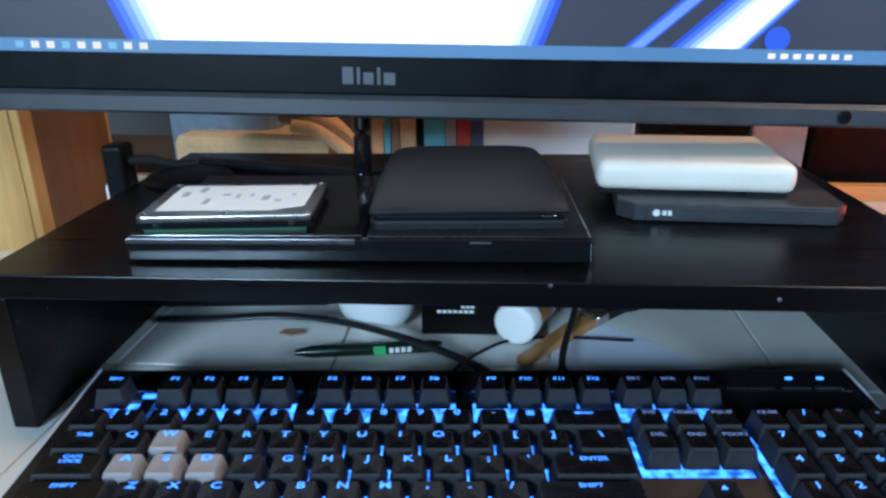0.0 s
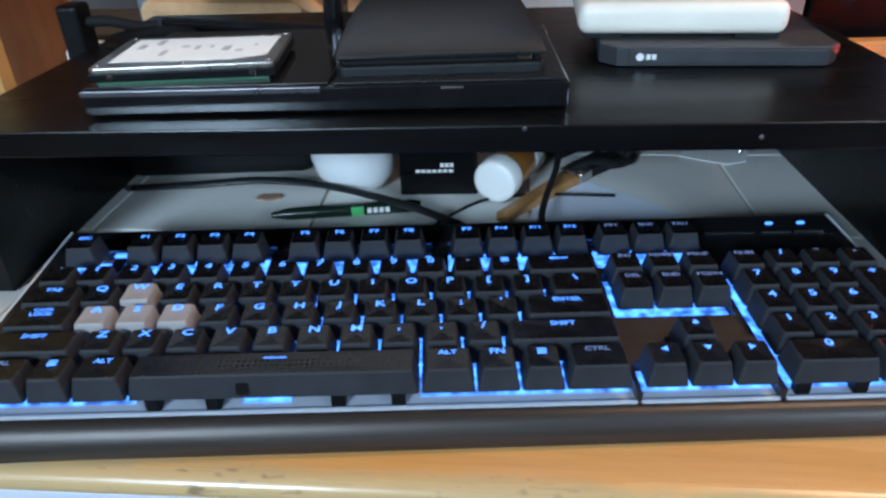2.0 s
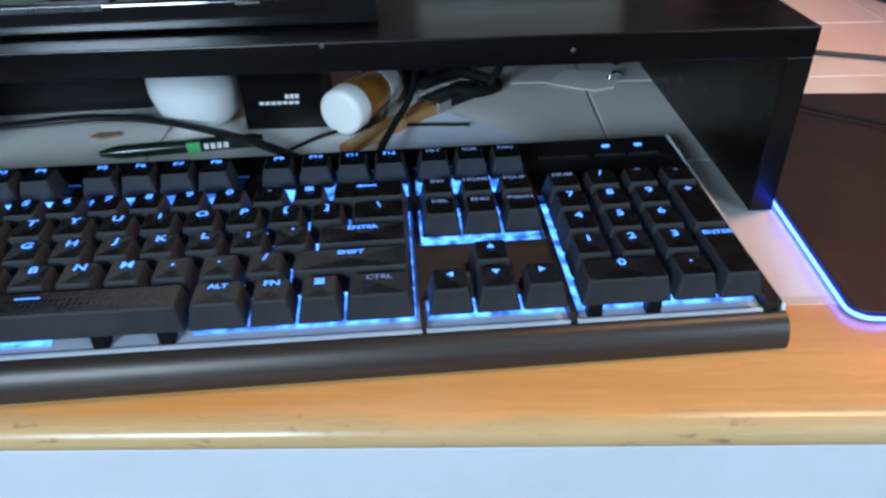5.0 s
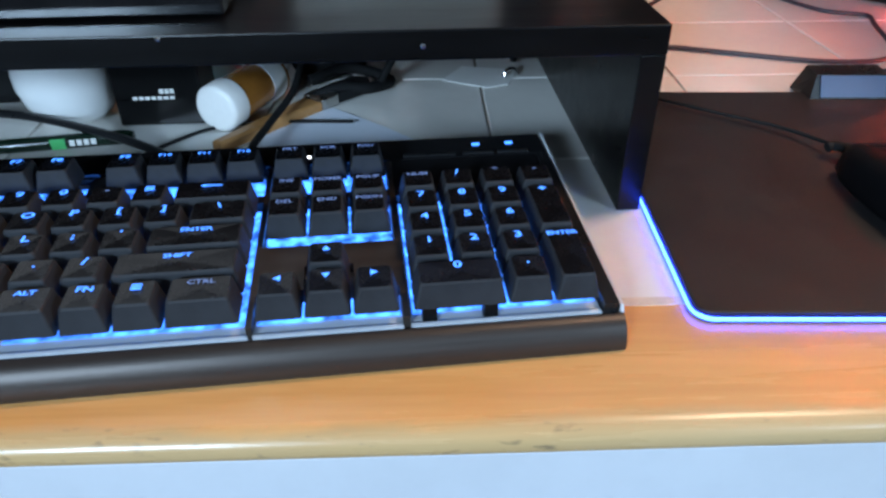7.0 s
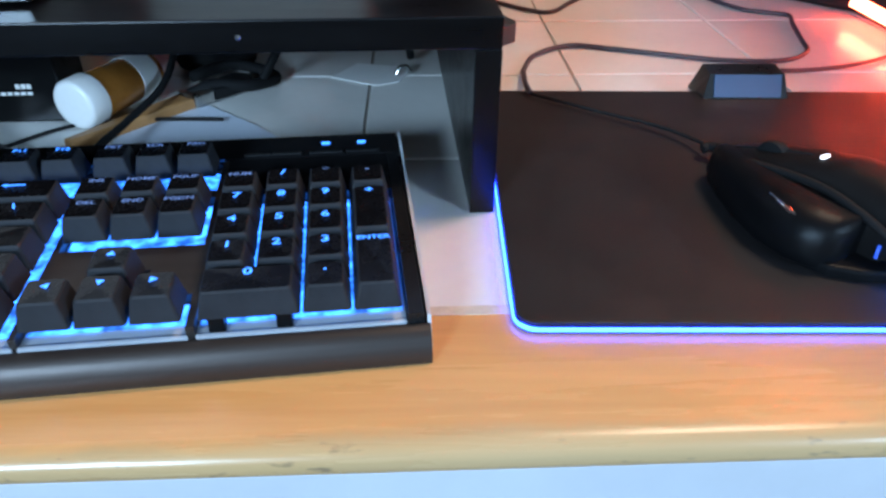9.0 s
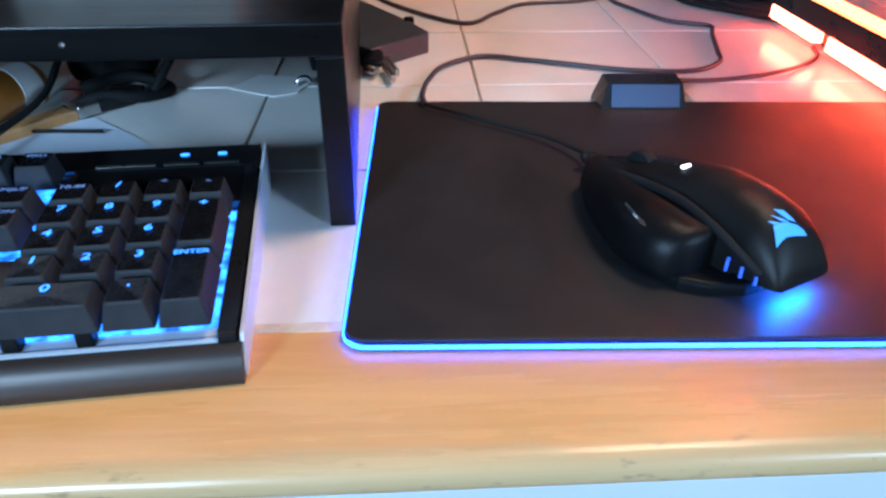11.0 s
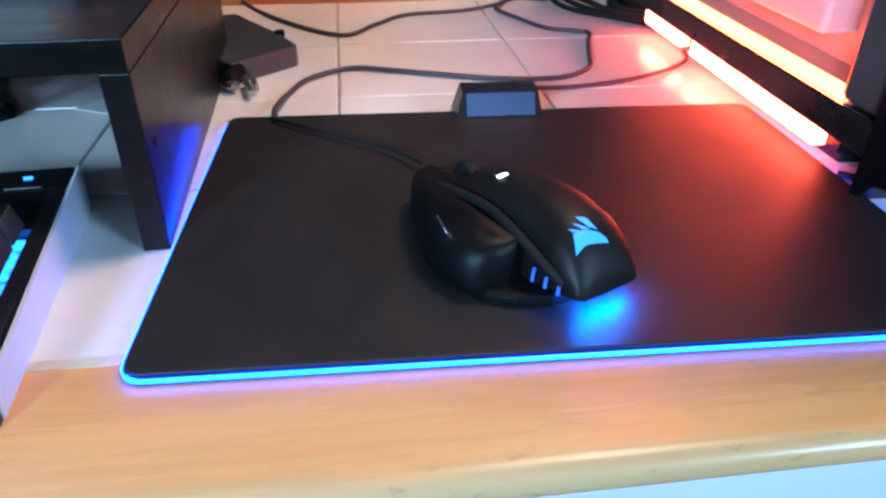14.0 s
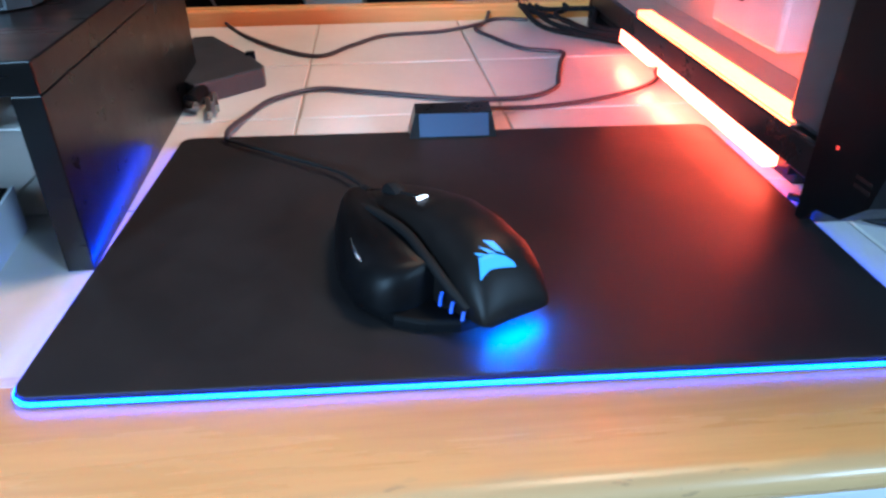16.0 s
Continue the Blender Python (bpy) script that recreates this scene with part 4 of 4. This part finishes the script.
def pouch():
    root = thing("drive_pouch", pose(0.1515, 0.1530, RT + 0.0164, 0, 0, -0.5), "black zipped leatherette pouch with an open front", "pouch")
    b = bmesh.new()
    rings = []
    for y, x0, x1, zt in ((0.0, 0.001, 0.113, 0.0105), (0.002, 0.0, 0.114, 0.0125), (0.020, 0.0005, 0.1135, 0.0180), (0.050, 0.002, 0.112, 0.0235), (0.080, 0.004, 0.110, 0.0265), (0.100, 0.006, 0.108, 0.0265), (0.113, 0.009, 0.105, 0.0235), (0.117, 0.013, 0.101, 0.012)):
        ring = []
        for i in range(25):
            a = math.pi * i / 24
            x = (x0 + x1) / 2 - (x1 - x0) / 2 * math.copysign(abs(math.cos(a)) ** 0.35, math.cos(a))
            ring.append(b.verts.new((x, y, 0.0088 + (zt - 0.0088) * math.sin(a) ** 0.30)))
        rings.append(ring)
    for p, q in zip(rings, rings[1:]):
        for i in range(24):
            b.faces.new((p[i], p[i + 1], q[i + 1], q[i]))
    b.faces.new(rings[0])
    b.faces.new(list(reversed(rings[-1])))
    part("upper_half", b, LEATHER, root, "padded upper half", smooth=True)
    part("lower_half", slab(round_rect(0.0, 0.114, 0.0, 0.116, 0.006), 0.0, 0.0052, 0.0015), LEATHER, root, "flat lower half")
    part("inner_sleeve", box(0.004, 0.110, 0.005, 0.110, 0.0053, 0.0090), RUBBER, root, "dark sleeve inside the opening")
    part("piping", tube([(0.002, 0.0, 0.0098), (0.04, -0.0006, 0.0104), (0.08, -0.0006, 0.0104), (0.1125, 0.0, 0.0098)], 0.0011, 8), SATIN, root, "stitched edge piping", smooth=True)
    part("zip_pull", box(0.098, 0.106, -0.0012, 0.0044, 0.0062, 0.0088, 0.0008), CHROME, root, "bright zip pull")


pouch()


def disc_drive():
    root = thing("disc_drive", pose(0.3150, 0.2135, RT, 0, 0, -7.0), "dark grey portable disc drive lying on the riser", "disc drive")
    part("body", slab([(0.004, 0.0), (0.130, 0.0), (0.138, 0.010), (0.138, 0.134), (0.0, 0.134), (-0.006, 0.010)], 0.001, 0.0125, 0.001), DARKGREY, root)
    part("tray_front", box(0.012, 0.128, -0.0012, 0.0005, 0.0025, 0.0105, 0.0004), DARKGREY, root, "tray front")
    part("maker_mark", lathe([(0.0024, 0), (0.0024, 0.0003)], 16), WHITE, root, "pale round maker's mark", pose_m=pose(0.018, -0.0012, 0.0066, 90))
    for i in range(2):
        part("maker_mark", box(0.0218 + 0.0034 * i, 0.0244 + 0.0034 * i, -0.0016, -0.0011, 0.0050, 0.0082), WHITE, root, "pale maker's mark drawn as bars")
    part("red_end", box(0.1372, 0.1388, 0.010, 0.014, 0.006, 0.0115, 0.0003), RED, root, "small red tab")
    for x in (0.01, 0.122):
        for y in (0.012, 0.12):
            part("foot", box(x - 0.004, x + 0.004, y - 0.004, y + 0.004, 0, 0.0012), RUBBER, root)


disc_drive()


def white_case():
    root = thing("white_case", pose(0.2980, 0.2360, RT + 0.0126, 0, 0, -8.0), "white rounded plastic box, tinted as by warm light, lying on a disc drive", "plastic box")
    part("shell", box(0.0, 0.130, 0.0, 0.100, 0.0022, 0.0225, 0.0070, 5), WARM_WHITE, root, smooth=True)
    part("seam", box(0.004, 0.126, 0.0004, 0.096, 0.0098, 0.0102), GREY, root)
    for x in (0.016, 0.112):
        part("foot", box(x - 0.013, x + 0.013, 0.004, 0.016, 0.0, 0.0032), RUBBER, root, "dark rubber foot")
        part("foot", box(x - 0.013, x + 0.013, 0.084, 0.095, 0.0, 0.0032), RUBBER, root, "dark rubber foot")


white_case()


def round_lid():
    ob = part("round_lid", lathe([(0.0, 0.0), (0.034, 0.0), (0.035, 0.002), (0.033, 0.0048), (0.024, 0.0062), (0.0, 0.0068)], 40), BLACK, None, smooth=True, pose_m=pose(-0.0130, 0.3300, RT))
    tagged(ob, "flat round black plastic lid on the riser", "lid")


round_lid()

# ---- things under the riser ----
def cup():
    root = thing("cup", pose(0.1425, 0.2700, TOP), "white glossy ceramic cup with a round belly under the riser", "cup")
    part("bowl", lathe([(0.016, 0.0), (0.019, 0.0008), (0.024, 0.005), (0.030, 0.014), (0.0330, 0.026), (0.0330, 0.034), (0.031, 0.044), (0.028, 0.052), (0.0265, 0.052), (0.0290, 0.044), (0.0305, 0.032), (0.024, 0.010), (0.0, 0.006)], 48), CERAMIC, root, smooth=True)
    part("foot_ring", lathe([(0.0165, 0.0002), (0.0172, 0.0012), (0.0150, 0.0014)], 32), CERAMIC, root)


cup()


def carton():
    root = thing("carton", pose(0.2050, 0.2450, TOP, 0, 0, -3), "black printed carton standing behind the keyboard", "carton")
    part("body", box(-0.0285, 0.0285, 0.0, 0.040, 0.0, 0.062, 0.0015), BLACKWOOD, root)
    for i in range(7):
        part("printed_bar", box(-0.0165 + 0.0040 * i, -0.0135 + 0.0040 * i, -0.0004, 0.0001, 0.0185, 0.0205), WHITE, root, "unreadable print drawn as bars")
    for i in range(3):
        part("printed_bar", box(0.0015 + 0.0034 * i, 0.0041 + 0.0034 * i, -0.0004, 0.0001, 0.0225, 0.0255), WHITE, root, "unreadable print drawn as bars")


carton()


def bottle():
    root = thing("pill_bottle", pose(0.2435, 0.2270, TOP + 0.0165, -90, 0, -28), "amber bottle with a white cap lying on its side", "bottle")
    part("cap", lathe([(0.0005, 0.0002), (0.0120, 0.0), (0.0148, 0.0008), (0.0160, 0.0026), (0.0162, 0.0150), (0.0155, 0.0156)], 48), WHITE, root, "white screw cap", smooth=True)
    part("body", lathe([(0.0140, 0.0150), (0.0152, 0.0160), (0.0152, 0.066), (0.013, 0.069), (0.0005, 0.069)], 48), AMBER, root, "amber bottle body", smooth=True)
    part("paper_label", lathe([(0.0152, 0.0468), (0.0155, 0.0470), (0.0155, 0.0630), (0.0152, 0.0632)], 48), PAPER, root, "white paper label", smooth=True)


bottle()


def pen():
    root = thing("pen", pose(0.0880, 0.2120, TOP + 0.0046, 0, 0, 4.5), "dark green promotional ballpoint pen lying on the tiles", "pen")
    turn = pose(0, 0, 0, 0, 90)
    part("barrel", lathe([(0.0, 0.0), (0.0020, 0.0), (0.0044, 0.012), (0.0046, 0.05), (0.0046, 0.098), (0.0034, 0.104), (0.0, 0.104)], 20), mat("dark_green_plastic", (0.006, 0.016, 0.010), 0.25, var=0.2, scale=40), root, smooth=True, pose_m=turn)
    part("printed_square", box(0.0555, 0.0640, -0.0049, -0.0030, -0.0030, 0.0036), mat("bright_green_print", (0.05, 0.42, 0.13), 0.5, var=0.05, scale=40), root, "bright green printed square")
    for i in range(4):
        part("printed_bar", box(0.0665 + 0.0042 * i, 0.0695 + 0.0042 * i, -0.0049, -0.0030, -0.0012, 0.0024), WHITE, root, "white print drawn as bars")


pen()


def loose(name, b, m, label, category, smooth=True, kind=""):
    ob = part(name, b, m, None, smooth=smooth)
    return tagged(ob, label, category, kind=kind)


loose("flat_cable", tube([(-0.030, 0.268, TOP + 0.004), (0.020, 0.2560, TOP + 0.010), (0.071, 0.2540, TOP + 0.013), (0.124, 0.2400, TOP + 0.013), (0.178, 0.2130, TOP + 0.010), (0.214, 0.1900, TOP + 0.006), (0.232, 0.172, TOP + 0.004)], 0.0036, flat=0.7), SATIN, "thick glossy black cable curving over the tiles", "cable")
loose("thin_cable", tube([(0.200, 0.190, TOP + 0.002), (0.2107, 0.2041, TOP + 0.003), (0.2406, 0.2300, TOP + 0.003), (0.2826, 0.2340, TOP + 0.003), (0.3312, 0.2284, TOP + 0.003)], 0.0012), RUBBER, "thin black cable lying on papers", "cable")
loose("paper_sheet", slab([(0.262, 0.186), (0.372, 0.196), (0.352, 0.222), (0.318, 0.258), (0.276, 0.236)], TOP + 0.0004, TOP + 0.0009), mat("pale_blue_paper", (0.62, 0.66, 0.74), 0.8, var=0.05, scale=30), "loose pale paper sheet on the tiles", "paper", False)
loose("paper_sheet", slab([(0.400, 0.302), (0.432, 0.282), (0.449, 0.287), (0.462, 0.316), (0.420, 0.330)], TOP + 0.0004, TOP + 0.0010), PAPER, "small white paper scrap on the tiles", "paper", False)
loose("paper_sheet", slab([(0.196, 0.196), (0.246, 0.198), (0.262, 0.228), (0.228, 0.226)], TOP + 0.0004, TOP + 0.0008), PAPER, "loose white paper sheet on the tiles", "paper", False)


def brush():
    root = thing("paint_brush", pose(0.2480, 0.1990, TOP + 0.0070, 0, 0, 47), "wooden paint brush with dark bristles lying on papers", "brush")
    part("handle", slab([(-0.002, -0.004), (0.03, -0.0055), (0.075, -0.0075), (0.082, -0.0085), (0.082, 0.0085), (0.075, 0.0075), (0.03, 0.0055), (-0.002, 0.004)], -0.0058, 0.0010, 0.0018), mat("brush_wood", (0.36, 0.17, 0.06), 0.4, var=0.2, scale=30), root)
    part("ferrule", box(0.0822, 0.098, -0.0100, 0.0100, -0.0055, 0.0025, 0.0012), STEEL, root)
    part("bristles", slab([(0.0982, -0.0100), (0.128, -0.0140), (0.136, -0.004), (0.130, 0.008), (0.0982, 0.0100)], -0.0050, 0.0020, 0.0012), RUBBER, root, "dark bristles")


brush()


def clutter():
    # black rounded block filling the back left under the riser
    loose("dark_block", box(-0.045, 0.108, 0.290, 0.390, TOP, TOP + 0.074, 0.012, 4), RUBBER, "black rounded block at the back under the riser", "bag")
    loose("dark_block", box(0.285, 0.345, 0.318, 0.372, TOP, TOP + 0.040, 0.012, 4), RUBBER, "small black bag of cables under the riser", "bag")
    loose("tangled_cable", tube([(0.300, 0.262, TOP + 0.004), (0.320, 0.272, TOP + 0.010), (0.345, 0.280, TOP + 0.006), (0.360, 0.300, TOP + 0.004), (0.330, 0.312, TOP + 0.010), (0.300, 0.300, TOP + 0.006)], 0.0042), RUBBER, "loose bundle of black cable under the riser", "cable")
    loose("cable_loop", tube([(0.350, 0.285, TOP + 0.004), (0.378, 0.300, TOP + 0.045), (0.400, 0.312, TOP + 0.068), (0.430, 0.312, TOP + 0.066), (0.452, 0.312, TOP + 0.060), (0.462, 0.330, TOP + 0.004)], 0.0030), RUBBER, "black cable hanging under the riser", "cable")
    loose("metal_clip", tube([(0.448, 0.300, TOP + 0.002), (0.451, 0.301, TOP + 0.0065), (0.456, 0.303, TOP + 0.0065), (0.459, 0.304, TOP + 0.002)], 0.0016), CHROME, "small chrome clip on the tiles", "clip")
    loose("wood_chip", slab([(0.068, 0.2475), (0.078, 0.2440), (0.088, 0.2480), (0.087, 0.2545), (0.072, 0.2548)], TOP + 0.0003, TOP + 0.0016, 0.0005), BROWN, "small brown chip lying on a tile", "chip", False)


clutter()


# ---- things on the desk beside and behind ----
def adapter():
    root = thing("power_adapter", pose(0.5056, 0.3340, TOP), "black power adapter with a metal plug lying on the tiles", "adapter")
    part("body", slab([(0.0, 0.0), (0.0490, 0.0370), (0.0505, 0.0440), (0.0365, 0.0820), (0.0010, 0.1550), (-0.0180, 0.1550), (-0.0180, 0.0250)], 0.0, 0.0160, 0.0015), DARKGREY, root)
    part("tab", box(0.034, 0.042, 0.076, 0.083, 0.010, 0.0185, 0.001), BLACK, root)
    part("plug_head", tube([(0.004, 0.006, 0.009), (0.000, -0.008, 0.009), (-0.002, -0.016, 0.008)], 0.0062), BLACK, root, smooth=True)
    part("plug_ring", tube([(-0.0030, -0.0050, 0.0080), (-0.004, -0.0160, 0.0070), (0.002, -0.0220, 0.0062)], 0.0040, steps=3), CHROME, root, "bright metal plug ring", smooth=True)
    part("plug_pin", box(0.006, 0.0095, -0.042, -0.008, 0.0030, 0.0085, 0.0006), STEEL, root, "metal plug pin", pose_m=pose(0, 0, 0, 0, 0, 8))
    part("plug_pin", box(0.012, 0.0150, -0.030, 0.004, 0.0030, 0.0085, 0.0006), STEEL, root, "metal plug pin", pose_m=pose(0, 0, 0, 0, 0, 8))


adapter()
CABLE_MAT = mat("dark_cable", (0.045, 0.035, 0.045), 0.5, var=0.2, scale=60)
z = TOP + 0.0022
loose("mouse_cable", tube([(0.5350, 0.2362, TOP + 0.0080), (0.5350, 0.2500, TOP + 0.0085), (0.5390, 0.2720, TOP + 0.006), (0.5460, 0.3000, z), (0.5620, 0.3300, z), (0.5960, 0.3500, z), (0.6280, 0.3380, z), (0.6570, 0.3240, z), (0.7050, 0.3020, z), (0.7540, 0.2950, z), (0.7850, 0.3130, z), (0.7980, 0.3420, z), (0.8150, 0.3850, z), (0.8270, 0.4130, z), (0.8120, 0.4240, z), (0.7930, 0.4380, z), (0.7780, 0.4800, z), (0.7690, 0.5250, z), (0.8000, 0.5600, z), (0.8350, 0.5500, z)], 0.0019), CABLE_MAT, "dark mouse cable winding over the white tiles", "cable")
loose("desk_cable", tube([(0.4750, 0.7200, TOP + 0.02), (0.4900, 0.6550, TOP + 0.019), (0.5080, 0.6030, z), (0.5450, 0.5150, z), (0.5980, 0.4490, z), (0.6350, 0.4800, z), (0.6710, 0.5120, z), (0.7300, 0.5180, z), (0.7690, 0.5250, z + 0.003), (0.7900, 0.5600, z), (0.8100, 0.6200, TOP + 0.018), (0.8200, 0.7000, TOP + 0.02)], 0.0019), CABLE_MAT, "dark cable lying across the white tiles", "cable")
loose("pad_cable", tube([(0.7150, 0.2660, TOP + 0.006), (0.7600, 0.2720, z), (0.8040, 0.2790, z), (0.8450, 0.2950, z), (0.8730, 0.3160, z), (0.8850, 0.3400, z)], 0.0018), CABLE_MAT, "dark mouse pad cable leading under the case", "cable")
loose("case_cable", tube([(0.8480, 0.0990, TOP + 0.003), (0.8660, 0.0740, TOP + 0.004), (0.8800, 0.0600, TOP + 0.003), (0.9300, 0.0300, TOP + 0.003), (1.0000, 0.0100, TOP + 0.003)], 0.0022), RUBBER, "black cable in front of the computer case", "cable")
random.seed(11)
for i in range(5):
    x = 0.835 + 0.010 * i
    loose("tangled_cable", tube([(x, 0.640, TOP + 0.02), (x + random.uniform(-0.03, 0.03), 0.56, TOP + 0.012), (x + random.uniform(-0.02, 0.02), 0.50, TOP + 0.005 + 0.004 * i), (0.868 + random.uniform(-0.01, 0.01), 0.45, TOP + 0.004 + 0.003 * i), (0.900, 0.405, TOP + 0.006 + 0.003 * i)], 0.0026), RUBBER, "tangled black cables behind the computer case", "cable")


def cabinet():
    root = thing("cabinet", pose(-0.2075, 0.4500, 0, 0, 0, -5.2), "tall wooden cabinet with a yellow front beside the desk", "cabinet")
    part("front_door", box(-0.50, -0.006, -0.018, 0.0, 0.02, 1.90, 0.002), OAK, root, "yellow wooden door")
    part("front_edge", box(-0.0055, 0.004, -0.0175, 0.002, 0.02, 1.90, 0.0015), OAK, root, "light edge strip")
    part("side_panel", box(-0.016, 0.0, 0.0022, 0.128, 0.0, 1.92, 0.001), WALNUT, root, "brown side panel")
    part("back_edge", box(-0.004, 0.0025, 0.1285, 0.133, 0.0, 1.92, 0.001), OAK, root, "light back edge strip")
    part("body", box(-0.50, -0.017, 0.0022, 0.128, 0.0, 1.92), WALNUT, root)


cabinet()


def plug_block():
    root = thing("charger", pose(-0.0780, 0.3500, TOP, 0, 0, -5), "black charger standing in a white socket block", "charger")
    part("socket_block", box(-0.026, 0.034, 0.012, 0.046, 0.0, 0.088, 0.004), WHITE, root, "white socket block")
    part("charger_body", box(-0.009, 0.009, -0.012, 0.0115, 0.0, 0.1265, 0.004, 3), BLACK, root, "upright black charger")
    part("cable", tube([(0.008, 0.0, 0.112), (0.026, 0.002, 0.112), (0.044, 0.010, 0.106), (0.056, 0.02, 0.104)], 0.0042), RUBBER, root, "thick black cable", smooth=True)


plug_block()


def background():
    """What stands at the back of the desk, seen below the monitor."""
    D = DESK
    def put(name, b, m, label, cat, smooth=False):
        ob = part(name, b, m, None, smooth=smooth)
        ob.matrix_basis = D
        tagged(ob, label, cat)
    put("paper_bag", slab([(-0.165, 0.555), (0.020, 0.530), (0.036, 0.560), (0.0, 0.62), (-0.160, 0.63)], 0.0, 0.092, 0.012), TAN, "crumpled tan paper bag at the back of the desk", "paper bag")
    put("cloth", box(-0.185, -0.050, 0.575, 0.635, 0.0, 0.160, 0.02, 3), mat("blue_grey_cloth", (0.16, 0.20, 0.24), 0.9, var=0.25, scale=20), "folded blue grey cloth behind a paper bag", "cloth")
    for i, (x, r) in enumerate(((0.005, 0.040), (0.020, 0.030), (0.035, 0.022))):
        b = tube([(x - 0.05, 0.545 - 0.012 * i, 0.128 - 0.010 * i), (x - 0.02, 0.542 - 0.012 * i, 0.126 - 0.012 * i), (x + 0.025, 0.538 - 0.012 * i, 0.100 - 0.016 * i), (x + 0.055, 0.536 - 0.012 * i, 0.055 - 0.014 * i), (x + 0.062, 0.535 - 0.012 * i, 0.003)], 0.011 - 0.002 * i)
        put("paper_roll", b, BROWN if i % 2 else TAN, "bent brown roll of paper behind the riser", "paper roll", True)
    mats = (TAN, TEAL, BROWN, TAN, BLACK, TEAL, GREY, RED, NAVY)
    xs = 0.066
    for i, m in enumerate(mats):
        w = (0.014, 0.008, 0.010, 0.018, 0.008, 0.024, 0.012, 0.016, 0.014)[i]
        put("book", box(xs, xs + w - 0.0008, 0.545, 0.640, 0.0, 0.150 + 0.012 * ((i * 7) % 5), 0.0008), m, ("thin upright book with a tan spine", "thin upright book with a teal spine", "thin upright book with a brown spine", "upright book with a tan spine", "thin upright book with a black spine", "upright book with a teal spine", "upright book with a grey spine", "upright book with a red spine", "upright book with a dark blue spine")[i], "book")
        xs += w
    put("storage_box", box(0.186, 0.350, 0.540, 0.640, 0.0, 0.071, 0.002), DARKGREY, "low dark grey box at the back of the desk", "box")
    put("storage_box", box(0.188, 0.350, 0.545, 0.640, 0.0712, 0.150, 0.003), WHITE, "white box lying on a dark box", "box")
    put("router", box(0.352, 0.400, 0.480, 0.640, 0.0, 0.100, 0.004), BLACK, "black upright network device at the back", "router")
    for i, m in enumerate((CHROME, WHITE, RED)):
        put("plug", box(0.357 + 0.013 * i, 0.366 + 0.013 * i, 0.474, 0.4795, 0.074, 0.090, 0.001), m, ("small metal plug in a network device", "small white plug in a network device", "small red plug in a network device")[i], "plug")
    # behind the desk
    boxes = ((0.35, 0.525, BLACK), (0.53, 0.60, TEAL), (0.605, 0.712, BLACK), (0.715, 0.86, NAVY), (0.87, 1.2, BLACK), (-0.5, 0.34, WALLPAINT))
    pale = mat("pale_blue_fabric", (0.42, 0.62, 0.74), 0.8, var=0.12, scale=20)
    for a, c, m in boxes:
        # bins raised beyond their visible low part, so the riser's top reflects something dark
        hh = {NAVY: 0.36, BLACK: 0.42, GREY: 0.30, TEAL: 0.26, WALLPAINT: 0.02}[m]
        put("storage_bin", box(a, c, 0.720, 0.90, -TOP, hh, 0.004), pale if m is TEAL else m, "tall %s storage bin standing behind the desk" % {"TEAL": "pale blue", "GREY": "grey", "NAVY": "navy blue", "BLACK": "black", "WALLPAINT": "beige"}["TEAL" if m is TEAL else "GREY" if m is GREY else "NAVY" if m is NAVY else "BLACK" if m is BLACK else "WALLPAINT"], "storage bin")


background()
